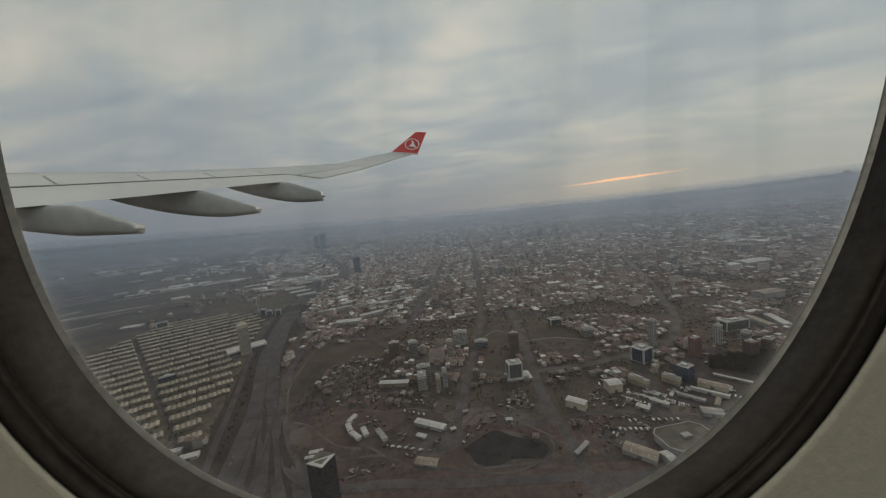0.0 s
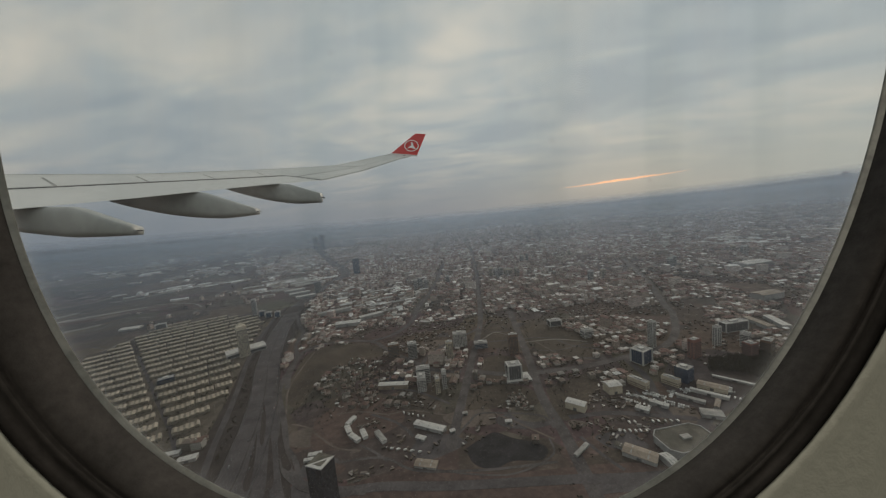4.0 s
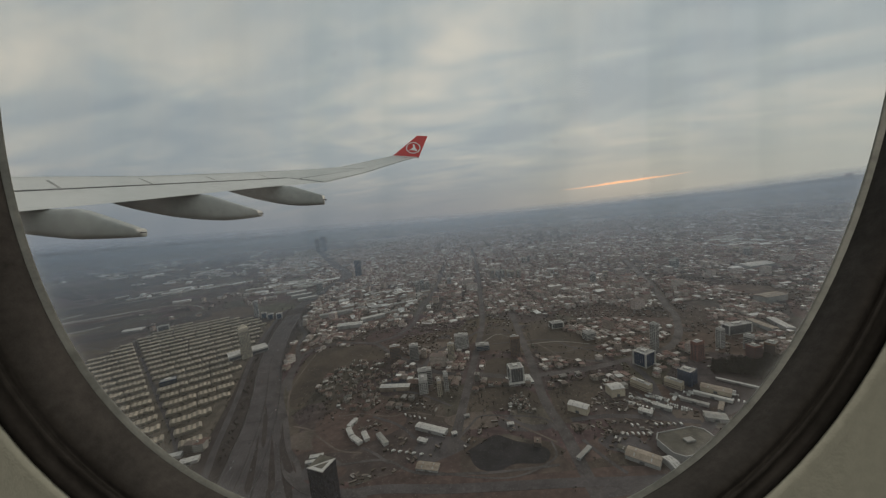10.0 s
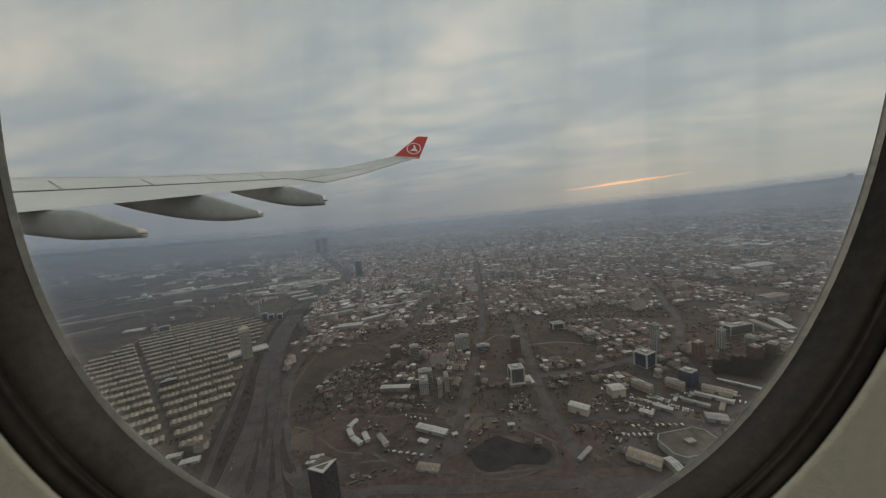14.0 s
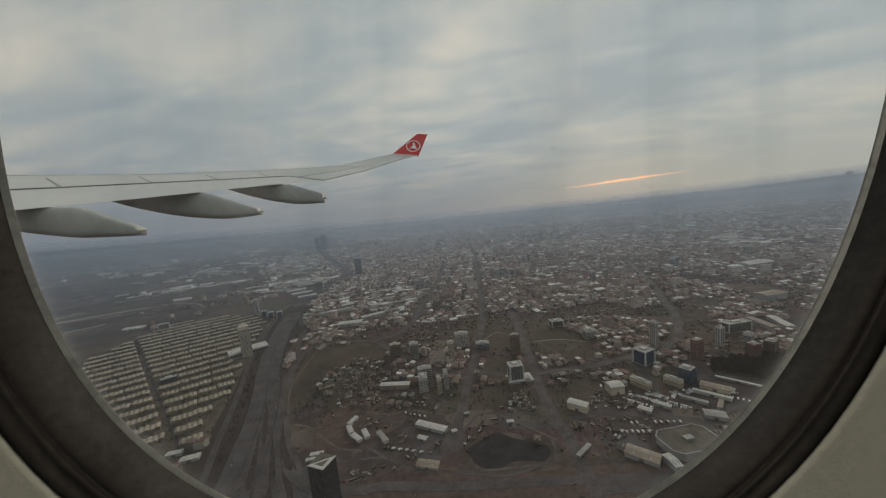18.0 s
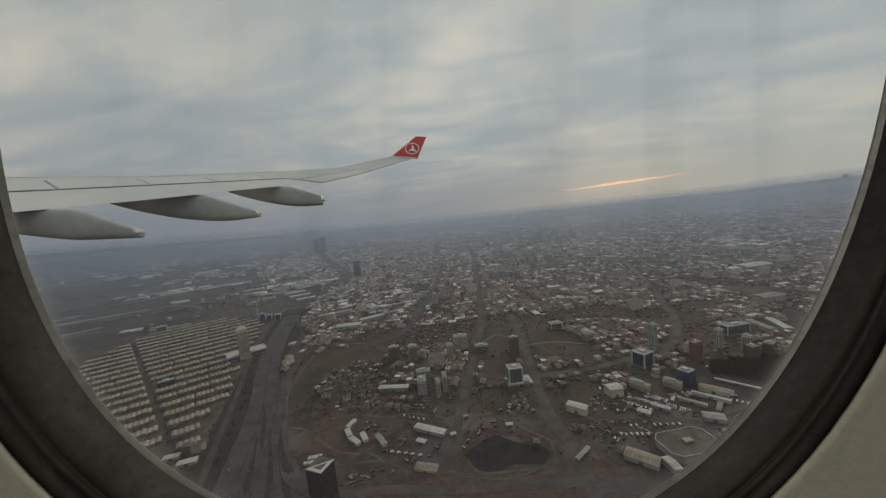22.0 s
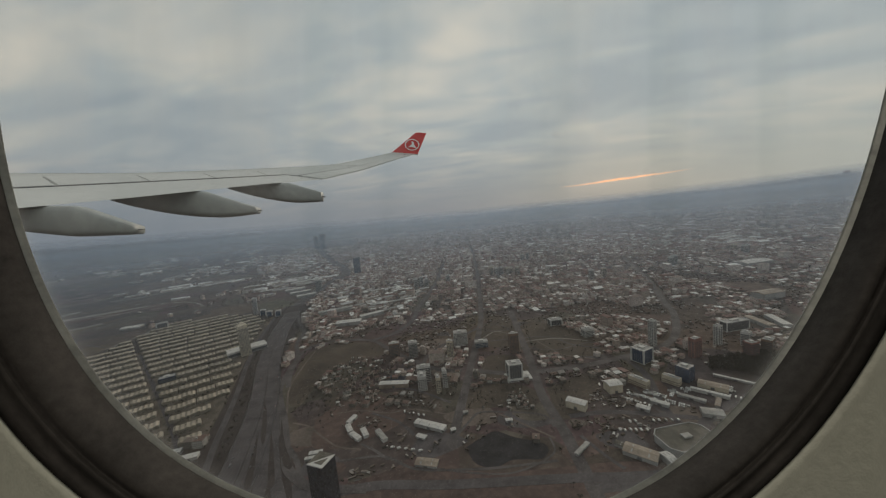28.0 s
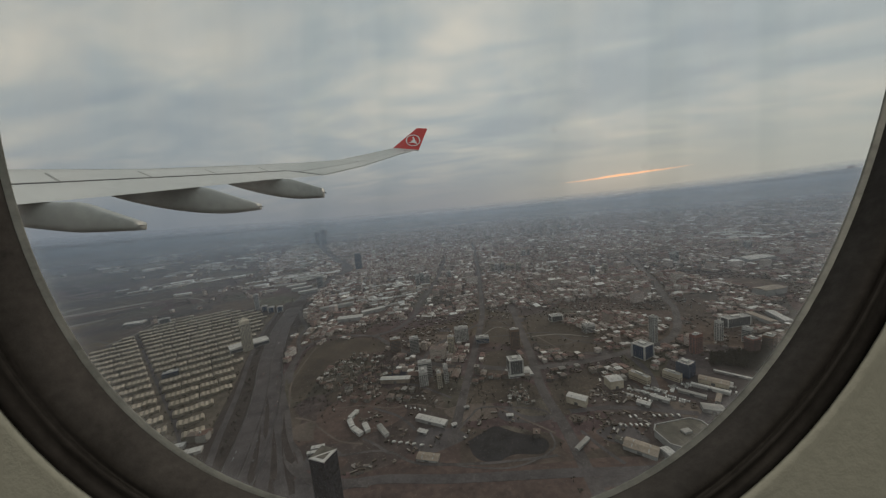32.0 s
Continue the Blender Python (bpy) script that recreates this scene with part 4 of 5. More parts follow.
for a in ((179, 490, 36, 18, 14, -38, "hall with a bright white overhanging roof", BEIGE, WHITE), (254, 527, 28, 24, 18, 5, "cube shaped store with a bright white roof", BEIGE, WHITE),
          (386, 492, 60, 7, 6, -44, "low white hall in a trading quarter", WHITE, WHITE), (404, 508, 48, 20, 8, -44, "tan roofed market hall in a trading quarter", BEIGE, SHEET_TAN), (352, 484, 44, 8, 5, -44, "narrow pale shed in a trading quarter", None, SHEET_GREY), (378, 466, 30, 7, 5, 46, "pale shed across a trading yard", None, SHEET_TAN), (452, 522, 72, 5, 4, -46, "long low white shed in a yard", None, WHITE), (352, 444, 32, 20, 7, -24, "grey roofed hall beside a car park", GREY_WALL, SHEET_GREY),
          (300, 478, 30, 10, 6, -44, "narrow white workshop in a yard"), (270, 470, 22, 12, 6, -44, "white roofed workshop in a yard"), (-48, 474, 62, 15, 7, -27, "long white hall on bare ground", GREY_WALL, WHITE),
          (-60, 452, 18, 9, 4, -27, "small pale shed on bare ground"), (-208, 438, 22, 8, 4, 8, "small pale shed beside the slip road"), (-210, 428, 22, 6, 4, 8, "narrow pale shed beside the slip road"), (-14, 460, 9, 7, 5, 20, "small white hut beside a pond"), (7, 500, 10, 6, 5, 10, "small white hut on open grass"), (70, 470, 12, 7, 5, 0, "small white hut on bare land"),
          (-50, 400, 36, 16, 4, -15, "pale low hall beside a road", None, SHEET_TAN), (872, 905, 70, 34, 16, 10, "large white hall among houses"), (690, 735, 66, 16, 8, -93, "long beige shed among houses"),
          (728, 732, 70, 16, 8, -107, "long beige shed beside another"), (1200, 1310, 120, 60, 10, 10, "very large pale hall far off"), (240, 366, 12, 26, 9, 8, "white sheeted pavilion with a steep roof"),
          (215, 382, 46, 24, 7, -40, "long brown roofed hall beside a road", None, SHEET_TAN), (205, 395, 34, 10, 5, -44, "narrow grey workshop row", None, DARK_ROOF), (150, 400, 36, 6, 4, 40, "low pale workshop row", None, SHEET_GREY),
          (-412, 1175, 118, 24, 10, 24, "white roofed hall beside the motorway"), (-262, 1080, 78, 20, 10, 31, "pale warehouse beside the motorway"), (-320, 1018, 74, 30, 10, 4, "white roofed hall near the junction"),
          (-640, 1480, 80, 30, 10, 30, "bright roofed shed by the motorway"), (-700, 1560, 90, 30, 10, 30, "bright roofed shed by the motorway"), (-760, 1640, 90, 34, 10, 30, "bright roofed shed by the motorway"), (-1185, 1215, 60, 36, 6, 15, "flat pale hall alone on open land"),
          (-432, 466, 26, 12, 6, 15, "white hall at the end of the villa estate"), (-398, 452, 30, 14, 6, 18, "grey hall beside the motorway")):
    landmark(shed, *a)


def low_octagon(x, y, turn):
    t = thing("market_hall", pose(x, y, 0, 0, 0, turn), "broad low hall with white roof edges and a skylight", "hall")
    w, d, c, h = 34, 22, 9, 9

    def outline(s, z):
        return [(px * s, py * s, z) for px, py in ((-w, -d + c), (-w + c, -d), (w - c, -d), (w, -d + c), (w, d - c), (w - c, d), (-w + c, d), (-w, d - c))]

    bm = bmesh.new()
    loft(bm, [outline(1, 0), outline(1, h)])
    part("wall", bm, GREY_WALL, t)
    bm = bmesh.new()
    loft(bm, [outline(1.03, h), outline(1.03, h + 1.2), outline(0.985, h + 1.2), outline(0.985, h + 0.3)], cap=False)
    part("roof_edge", bm, GREY_WALL, t)
    bm = bmesh.new()
    loft(bm, [outline(0.985, h + 0.05), outline(0.985, h + 0.35)])
    part("roof", bm, DARK_ROOF, t)
    part("skylight", boxes((-6, -4, h + 0.35, 6, 4, h + 3), bevel=0.4), SHEET_GREY, t)
    for i in range(8):
        part("pilaster", boxes((-w + 10 + i * 7, -d - 0.5, 0, -w + 11.2 + i * 7, -d + 0.2, h)), GREY_WALL, t)
    take(x, y, 40)


low_octagon(280, 395, 8)

# the hall with a green roof, a row of white bars on it, and the towers of the older quarter
green = landmark(shed, 612, 452, 62, 60, 12, 12, "wide hall with a bright green roof and white sign bars", None, GREEN_ROOF)
for k in range(4):
    part("sign_bar", boxes((-20 + k * 11, -4, 12.2, -14 + k * 11, 3, 12.9)), WHITE, green)

# curved white school blocks on the bare ground
for x, y, turn, length in ((-176, 508, 69, 25), (-174, 485, -62, 25), (-159, 465, -43, 28), (-147, 472, -62, 26), (-120, 462, -56, 36)):
    landmark(shed, x, y, length, 9, 5.5, turn, "low white school wing on bare ground", WHITE, SHEET_GREY if length == 36 else WHITE)

# ---------------------------------------------------------------- the villa estate
def villa_row(n):
    """A terrace of n houses: stepped walls, ridged roofs and chimneys."""
    t = thing("terraced_houses", pose(0, 0, 0), "terrace of cream villas with beige ridged roofs", "houses", "terraces of the villa estate")
    u, d, h = 7.6, 17.0, 5.0
    step = (1.6, -1.2, 0.4, -2.0, 1.0)
    bm = bmesh.new()
    for i in range(n):
        o = step[i % 5]
        box(bm, (i - n / 2) * u, -d / 2 + o, 0, (i - n / 2 + 1) * u - 0.05, d / 2 + o, h + (0.5 if i % 2 else 0))
    part("wall", bm, VILLA_WALL, t)
    for i in range(n):
        o = step[i % 5]
        x0, x1 = (i - n / 2) * u - 0.1, (i - n / 2 + 1) * u - 0.05
        e = h + (0.5 if i % 2 else 0)
        xm = (x0 + x1) / 2
        bm = bmesh.new()
        loft(bm, [[(x0, y, e + 0.01), (x0, y, e + 0.2), (xm, y + k, e + 1.9), (x1, y, e + 0.2), (x1, y, e + 0.01)] for y, k in ((-d / 2 + o - 0.6, 0.5), (d / 2 + o + 0.6, -0.5))])
        roof = part("roof", bm, VILLA_ROOF, t)
        if i % 2 == 0:
            part("chimney", boxes((x0 + 1.2, o + 1.2, e + 0.6, x0 + 2.0, o + 2.0, e + 2.9)), VILLA_WALL, roof)
    return t


ROW_TURN = 35
ax, ay = math.cos(radians(ROW_TURN)), math.sin(radians(ROW_TURN))
protos = {}
row_places = []
LANE = smooth_line([(-430, 472), (-493, 537), (-566, 607), (-658, 695), (-750, 784), (-843, 874), (-960, 985)])
v, f = ribbon_data(LANE, -4, 4, 0.16)
tagged(mesh_object("road", v, f, ASPHALT), "lane through the villa estate", "road", kind="structure")
for k in range(24):
    for way in (-1, 1):
        cursor, turn_of = 6.5, k
        while cursor < 480:
            want = (7, 5, 8, 6, 7, 4)[turn_of % 6]
            for n in range(want, 2, -1):
                mid = way * (cursor + n * 3.8)
                x, y = -447 - 0.716 * 47 * k + ax * mid, 483 + 0.698 * 47 * k + ay * mid
                ends = [(x + q * ax * n * 3.8, y + q * ay * n * 3.8) for q in (-1, 0, 1)]
                clear_of = math.hypot(x + 655, y - 728) > 36 and math.hypot(x + 550, y - 856) > 48
                if clear_of and all(inside(ex, ey, ESTATE) for ex, ey in ends) and not any(near_line(ex, ey, line, half + 6) for ex, ey in ends for line, half in ((SERVICE, 5), (MOTORWAY, 26))):
                    row_places.append((x, y, n))
                    break
            cursor += want * 7.6 + 2.6
            turn_of += 1
for x, y, n in row_places:
    m = pose(x, y, 0.05, 0, 0, ROW_TURN)
    if n not in protos:
        protos[n] = villa_row(n)
        protos[n].matrix_world = m
    else:
        copy_thing(protos[n], m)

# ---------------------------------------------------------------- the dense city
DISTRICTS = [(rng.uniform(-700, 3600), rng.uniform(250, 4700), rng.gauss(0, 16), rng.uniform(0.85, 1.12)) for _ in range(60)]
LOW_HOUSES = [(-281, 629), (-265, 724), (-223, 759), (-134, 697), (-120, 601), (-154, 560), (-215, 560)]
SCRAP = [(82, 547), (111, 546), (114, 496), (76, 496)]
BARE = [(-340, 610), (-300, 480), (-220, 400), (-120, 400), (-150, 455), (-215, 520), (-240, 640)]
OPEN = [VERGE, BARE, FIELD_B, FIELD_C, FIELD_D, FIELD_E, FIELD_F, EARTH_A, POND, ESTATE, WOOD]
OPEN_LAND = [(-5000, 200), (-430, 200), (-480, 700), (-600, 1050), (-640, 1500), (-660, 1750), (-1000, 2300), (-2200, 2700), (-5000, 3200)]
QUIET = [EARTH_B, [(-60, 372), (160, 372), (150, 510), (-30, 510)], [(-260, 440), (-80, 420), (-60, 500), (-200, 620)], [(160, 350), (330, 350), (340, 470), (160, 500)]]
ROAD_CELLS = {}
for line, half in ROAD_LINES:
    for q in line:
        ROAD_CELLS.setdefault((int(q.x // 40), int(q.y // 40)), []).append((q.x, q.y, half))


def free(x, y, r):
    cx, cy = int(x // 40), int(y // 40)
    for i in (-1, 0, 1):
        for j in (-1, 0, 1):
            for qx, qy, half in ROAD_CELLS.get((cx + i, cy + j), ()):
                if (qx - x) ** 2 + (qy - y) ** 2 < (half + r + 5) ** 2:
                    return False
    if any((bx - x) ** 2 + (by - y) ** 2 < (br + r) ** 2 for bx, by, br in BUILT):
        return False
    return not any(inside(x, y, p) for p in OPEN)


def block_data(x, y, w, d, h, turn, roof_kind, verts, faces, slots):
    """A house: four walls and a hipped, flat or ridged roof with an overhang."""
    c, s = math.cos(turn), math.sin(turn)
    base = terrain(x, y)

    def put(px, py, z):
        verts.append((x + c * px - s * py, y + s * px + c * py, z + base - (4 if base and z == 0 else 0)))

    n = len(verts)
    for z in (0, h):
        for sx, sy in ((-1, -1), (1, -1), (1, 1), (-1, 1)):
            put(sx * w / 2, sy * d / 2, z)
    for i in range(4):
        j = (i + 1) % 4
        faces.append((n + i, n + j, n + 4 + j, n + 4 + i))
        slots.append(0)
    n = len(verts)
    o = 0.5 if roof_kind else 0.15
    for z in (h, h + 0.3):
        for sx, sy in ((-1, -1), (1, -1), (1, 1), (-1, 1)):
            put(sx * (w / 2 + o), sy * (d / 2 + o), z + 0.01)
    for i in range(4):
        j = (i + 1) % 4
        faces.append((n + i, n + j, n + 4 + j, n + 4 + i))
        slots.append(1)
    if roof_kind == 0:
        faces.append((n + 4, n + 5, n + 6, n + 7))
        slots.append(1)
        if w > 11:
            n = len(verts)
            for z in (h + 0.3, h + 2.6):
                for px, py in ((-2, -1.5), (2, -1.5), (2, 1.5), (-2, 1.5)):
                    put(px + w * 0.12, py, z)
            for i in range(4):
                j = (i + 1) % 4
                faces.append((n + i, n + j, n + 4 + j, n + 4 + i))
                slots.append(0)
            faces.append((n + 4, n + 5, n + 6, n + 7))
            slots.append(0)
    else:
        e = (w - d) / 2 * (1.0 if roof_kind == 1 else 0) + (w / 2 if roof_kind == 2 else 0)
        e = max(0.4, abs(e))
        rise = min(w, d) * 0.22
        for px in (-e, e):
            put(px, 0, h + 0.3 + rise)
        a, b = n + 8, n + 9
        faces += [(n + 4, n + 5, b, a), (n + 6, n + 7, a, b), (n + 5, n + 6, b), (n + 7, n + 4, a)]
        slots += [1, 1, 1, 1]


city = []
centres = np.array([(a, b) for a, b, _, _ in DISTRICTS])
draw = np.random.RandomState(5)
for i, (sx, sy, turn, loose) in enumerate(DISTRICTS):
    ang = radians(turn)
    a, b = [g.ravel() for g in np.meshgrid(np.arange(-46, 47), np.arange(-46, 47))]
    keep = ~((a % 5 == 4) & (draw.uniform(size=len(a)) < 0.85) | (b % 9 == 8))
    a, b = a[keep], b[keep]
    u = a * 15.5 * loose + draw.uniform(-1.8, 1.8, len(a))
    v = b * 14.5 * loose + draw.uniform(-2.2, 2.2, len(a))
    x = sx + math.cos(ang) * u - math.sin(ang) * v
    y = sy + math.sin(ang) * u + math.cos(ang) * v
    r = np.hypot(x, y)
    ok = (y > 330) & (r < 4800) & (r > 330) & (np.abs(x) < 1.5 * y + 120)
    x, y = x[ok], y[ok]
    if len(x):
        own = np.argmin((x[:, None] - centres[:, 0]) ** 2 + (y[:, None] - centres[:, 1]) ** 2, axis=1) == i
        city += [(float(p), float(q), ang) for p, q in zip(x[own], y[own])]

def open_land(x, y):
    return inside(x, y, OPEN_LAND)


near_blocks, far_blocks = [], {}
for x, y, ang in city:
    r = math.hypot(x, y)
    gate = noise.noise((x * 0.004, y * 0.004, 3.0))
    quarter = x > -330 and y < 1000                      # the loosely built quarter of offices and plots
    if open_land(x, y):
        if rng.random() > 0.02 + (0.10 if gate > 0.3 and r > 1600 else 0):
            continue
    elif inside(x, y, FIELD_A) or inside(x, y, LOW_HOUSES):
        continue
    elif quarter and gate < (0.20 if y < 530 else -0.02 if y < 760 else -0.15):
        continue
    elif gate < -0.55:
        continue
    region = noise.noise((x * 0.0016, y * 0.0022, 9.0))
    if y > 900 and region < -0.2 and rng.random() < 0.5:
        continue
    if r > 2200 and rng.random() < 0.12:
        continue
    w, d = rng.uniform(9.5, 16), rng.uniform(9, 14)
    h = rng.choice((4, 6, 6.5, 8, 9, 9, 10, 12, 12, 15, 18))
    if y > 760:
        h *= max(0.55, min(1.2, 0.85 + 1.3 * region))
    if rng.random() < 0.07:
        w, d, h = w * rng.uniform(1.8, 3.2), d * rng.uniform(1.2, 1.9), rng.choice((6, 7, 9, 12, 22, 28))
    if quarter:
        w, d, h = w * 0.8, d * 0.8, rng.choice((3.5, 4.5, 6, 7)) if rng.random() < 0.9 else h
    if r > 2200:
        w, d = w * 1.25, d * 1.25
    if not free(x, y, 0.34 * max(w, d)) or any(inside(x, y, q) for q in QUIET) and rng.random() < 0.88:
        continue
    kind = rng.choice((0, 0, 1, 1, 1, 2))
    place = (x, y, w, d, h, ang + rng.choice((0, 0, math.pi / 2)) + rng.uniform(-0.06, 0.06), kind)
    (near_blocks if r < 640 and abs(x) < 520 and y > 380 else far_blocks.setdefault((int(x // 900), int(y // 900)), [])).append(place)


def house(x, y, w, d, h, turn, kind, label):
    """One house near the flight path: walls, roof and a chimney or a stair head."""
    t = thing("house", pose(x, y, 0, 0, 0, math.degrees(turn)), label, "house", "low houses and workshops of the quarter")
    v, f, s = [], [], []
    block_data(0, 0, w, d, h, 0, kind, v, f, s)
    walls = mesh_object("wall", v[:8], f[:4], WALLS_OBJ)
    walls.parent = t
    top = [tuple(i - 8 for i in q) for q, k in zip(f[4:], s[4:]) if k == 1]
    used = max(max(q) for q in top) + 1
    roof = mesh_object("roof", v[8:8 + used], top, ROOFS_OBJ)
    roof.parent = t
    if kind:
        part("chimney", boxes((w * 0.2, 0.6, h + 0.6, w * 0.2 + 0.7, 1.3, h + min(w, d) * 0.22 + 1.1)), WALLS_OBJ, t)
    else:
        part("stair_head", boxes((-w * 0.3, -1.2, h + 0.31, -w * 0.3 + 2.6, 1.2, h + 2.6)), WALLS_OBJ, t)


for poly, count, low, high in ((LOW_HOUSES, 110, 4, 10), (SCRAP, 30, 3, 7)):
    xs, ys = [p[0] for p in poly], [p[1] for p in poly]
    set_down = []
    for _ in range(count * 12):
        x, y, w = rng.uniform(min(xs), max(xs)), rng.uniform(min(ys), max(ys)), rng.uniform(low, high)
        if len(set_down) < count and inside(x, y, poly) and all((x - a) ** 2 + (y - b) ** 2 > (0.5 * (w + c)) ** 2 for a, b, c in set_down) and not any((bx - x) ** 2 + (by - y) ** 2 < (br + w / 2) ** 2 for bx, by, br in BUILT):
            set_down.append((x, y, w))
            near_blocks.append((x, y, w, w * rng.uniform(0.6, 0.95), rng.choice((3, 3.5, 5, 6.5)), radians(rng.choice((8, 8, 98, 30))) + rng.uniform(-0.1, 0.1), rng.choice((0, 0, 1, 2))))

near_blocks.sort(key=lambda p: p[0] ** 2 + p[1] ** 2)
for p in near_blocks[:300]:
    words = {0: "low flat roofed building among yards", 1: "small house with a hipped roof", 2: "small house with a ridged roof"}[p[6]]
    house(*p, words)
for p in near_blocks[300:]:
    far_blocks.setdefault((int(p[0] // 900), int(p[1] // 900)), []).append(p)
for key in sorted(far_blocks):
    v, f, s = [], [], []
    for p in far_blocks[key]:
        block_data(*p, v, f, s)
    tagged(mesh_object("city_houses", v, f, [WALLS, ROOFS], s), "dense low houses with brown and pale roofs", "houses", kind="stuff")

# sheds of the far trading estates on the open land
v, f, s = [], [], []
for _ in range(420):
    cx, cy = rng.choice(((-1500, 2900), (-1900, 2500), (-1200, 2700), (-1000, 2350), (-2600, 3000), (-900, 1900), (-800, 1750), (900, 2300), (1700, 1900)))
    x, y = rng.gauss(cx, 170), rng.gauss(cy, 90)
    if math.hypot(x, y) < 4700 and free(x, y, 20):
        block_data(x, y, rng.uniform(24, 80), rng.uniform(16, 34), rng.uniform(6, 12), radians(rng.choice((20, 25, 112))), rng.choice((0, 2)), v, f, s)
for cx, cy, count, spread in ((-2350, 2800, 16, 260), (-1900, 2560, 14, 200), (-1500, 2050, 18, 160), (-1750, 2000, 12, 160), (-2600, 2500, 10, 220), (-1300, 2500, 16, 200), (-1900, 3300, 14, 260), (-1100, 3000, 14, 180)):
    for _ in range(count):
        x, y = rng.gauss(cx, spread), rng.gauss(cy, spread * 0.35)
        if math.hypot(x, y) < 4600 and free(x, y, 12):
            block_data(x, y, rng.uniform(40, 120), rng.uniform(14, 30), rng.uniform(6, 11), radians(rng.choice((35, 40, 128))) + rng.uniform(-0.1, 0.1), rng.choice((0, 2)), v, f, s)
for _ in range(130):
    cx, cy = rng.choice(((-330, 1260), (-240, 1150), (-180, 1420), (-380, 1420), (-120, 1250), (-440, 1600)))
    x, y = rng.gauss(cx, 60), rng.gauss(cy, 50)
    if free(x, y, 14):
        block_data(x, y, rng.uniform(16, 48), rng.uniform(10, 22), rng.uniform(6, 13), radians(rng.choice((20, 25, 112))), rng.choice((0, 2)), v, f, s)
tagged(mesh_object("trading_estate", v, f, [WALLS, SHED_ROOF], s), "bright sheet roofed sheds of distant trading estates", "sheds", kind="stuff")

# towers on the far ridge, faint in the mist
v, f, s = [], [], []
for _ in range(90):
    a = radians(rng.choice((rng.gauss(37, 1.2), rng.uniform(20, 60), rng.gauss(49, 1.5), rng.gauss(54, 2), rng.gauss(-18, 3), rng.uniform(-10, 30))))
    r = rng.uniform(4350, 4800)
    block_data(r * math.sin(a), r * math.cos(a), rng.uniform(22, 46), 24, rng.choice((18, 24, 30, 45, 60)), radians(rng.uniform(0, 90)), 0, v, f, s)
tagged(mesh_object("ridge_towers", v, f, [WALLS, ROOFS], s), "faint towers along the far hazy ridge", "towers", kind="stuff")

# stacked goods, vans and huts in the yards
v, f, s = [], [], []
for _ in range(3000):
    q = rng.random()
    if q < 0.4:
        x, y = rng.gauss(300, 100), rng.gauss(480, 65)
    elif q < 0.6:
        x, y = rng.gauss(-130, 90), rng.gauss(490, 80)
    elif q < 0.8:
        x, y = rng.uniform(-250, 640), rng.uniform(360, 960)
    else:
        x, y = rng.gauss(-560, 90), rng.gauss(430, 45)
    if math.hypot(x, y) > 335 and not inside(x, y, FIELD_A) and free(x, y, 2) and noise.noise((x * 0.013, y * 0.013, 5)) > -0.15:
        block_data(x, y, rng.choice((2.2, 4, 5, 6, 9)) * rng.uniform(0.8, 1.2), rng.uniform(1.4, 2.8), rng.uniform(0.7, 2.4), radians(rng.choice((-44, -44, 46, 10, 70))) + rng.uniform(-0.25, 0.25), 0, v, f, s)
tagged(mesh_object("yard_goods", v, f, [CLUTTER, CLUTTER], s), "parked vans, crates and huts in workshop yards", "clutter", kind="stuff")

# cars parked close together in the trading yards
TRADING = [(242, 453), (250, 505), (277, 525), (330, 512), (436, 522), (425, 486), (336, 446)]
v, f, s = [], [], []
for row in range(30):
    sx, sy = rng.uniform(245, 420), rng.uniform(446, 520)
    along = radians(rng.choice((-44, -44, 46)))
    for k in range(rng.randrange(6, 16)):
        x, y = sx + k * 2.9 * math.cos(along), sy + k * 2.9 * math.sin(along)
        if inside(x, y, TRADING) and rng.random() < 0.8 and not any((bx - x) ** 2 + (by - y) ** 2 < (0.75 * br) ** 2 for bx, by, br in BUILT):
            block_data(x, y, 4.3, 1.8, 1.45, along + math.pi / 2 + rng.uniform(-0.08, 0.08), 0, v, f, s)
tagged(mesh_object("parked_cars", v, f, [SHED_ROOF, SHED_ROOF], s), "pale cars parked close together in trading yards", "cars", kind="stuff")

# small outbuildings, lean-tos and stacked goods between the houses
v, f, s = [], [], []
for _ in range(15000):
    x, y = rng.uniform(-420, 1300), rng.uniform(400, 1500)
    if (y > 760 or rng.random() < 0.45) and not inside(x, y, FIELD_A) and abs(x) < 1.35 * y and noise.noise((x * 0.008, y * 0.008, 9)) > -0.1 and not open_land(x, y) and free(x, y, 2):
        block_data(x, y, rng.uniform(2.5, 6.5), rng.uniform(1.6, 3.6), rng.uniform(1.0, 3.2), radians(rng.gauss(0, 25)), rng.choice((0, 0, 2)), v, f, s)
tagged(mesh_object("outbuildings", v, f, [CLUTTER, CLUTTER], s), "small outbuildings and lean-tos between houses", "outbuildings", kind="stuff")

# ---------------------------------------------------------------- trees
def clump(x, y, z, r, verts, faces):
    """An uneven knot of twigs: a rough eight-sided lump with a ragged outline."""
    n = len(verts)
    ring = [(r * rng.uniform(0.6, 1.15), a) for a in (0, 1.25, 2.5, 3.8, 5.0)]
    verts.append((x + rng.uniform(-0.3, 0.3) * r, y + rng.uniform(-0.3, 0.3) * r, z + r * rng.uniform(0.7, 1.2)))
    for q, a in ring:
        verts.append((x + q * math.cos(a), y + q * math.sin(a), z + rng.uniform(-0.3, 0.3) * r))
    verts.append((x, y, z - r * 0.7))
    for i in range(5):
        j = (i + 1) % 5
        faces.append((n, n + 1 + i, n + 1 + j))
        faces.append((n + 6, n + 1 + j, n + 1 + i))


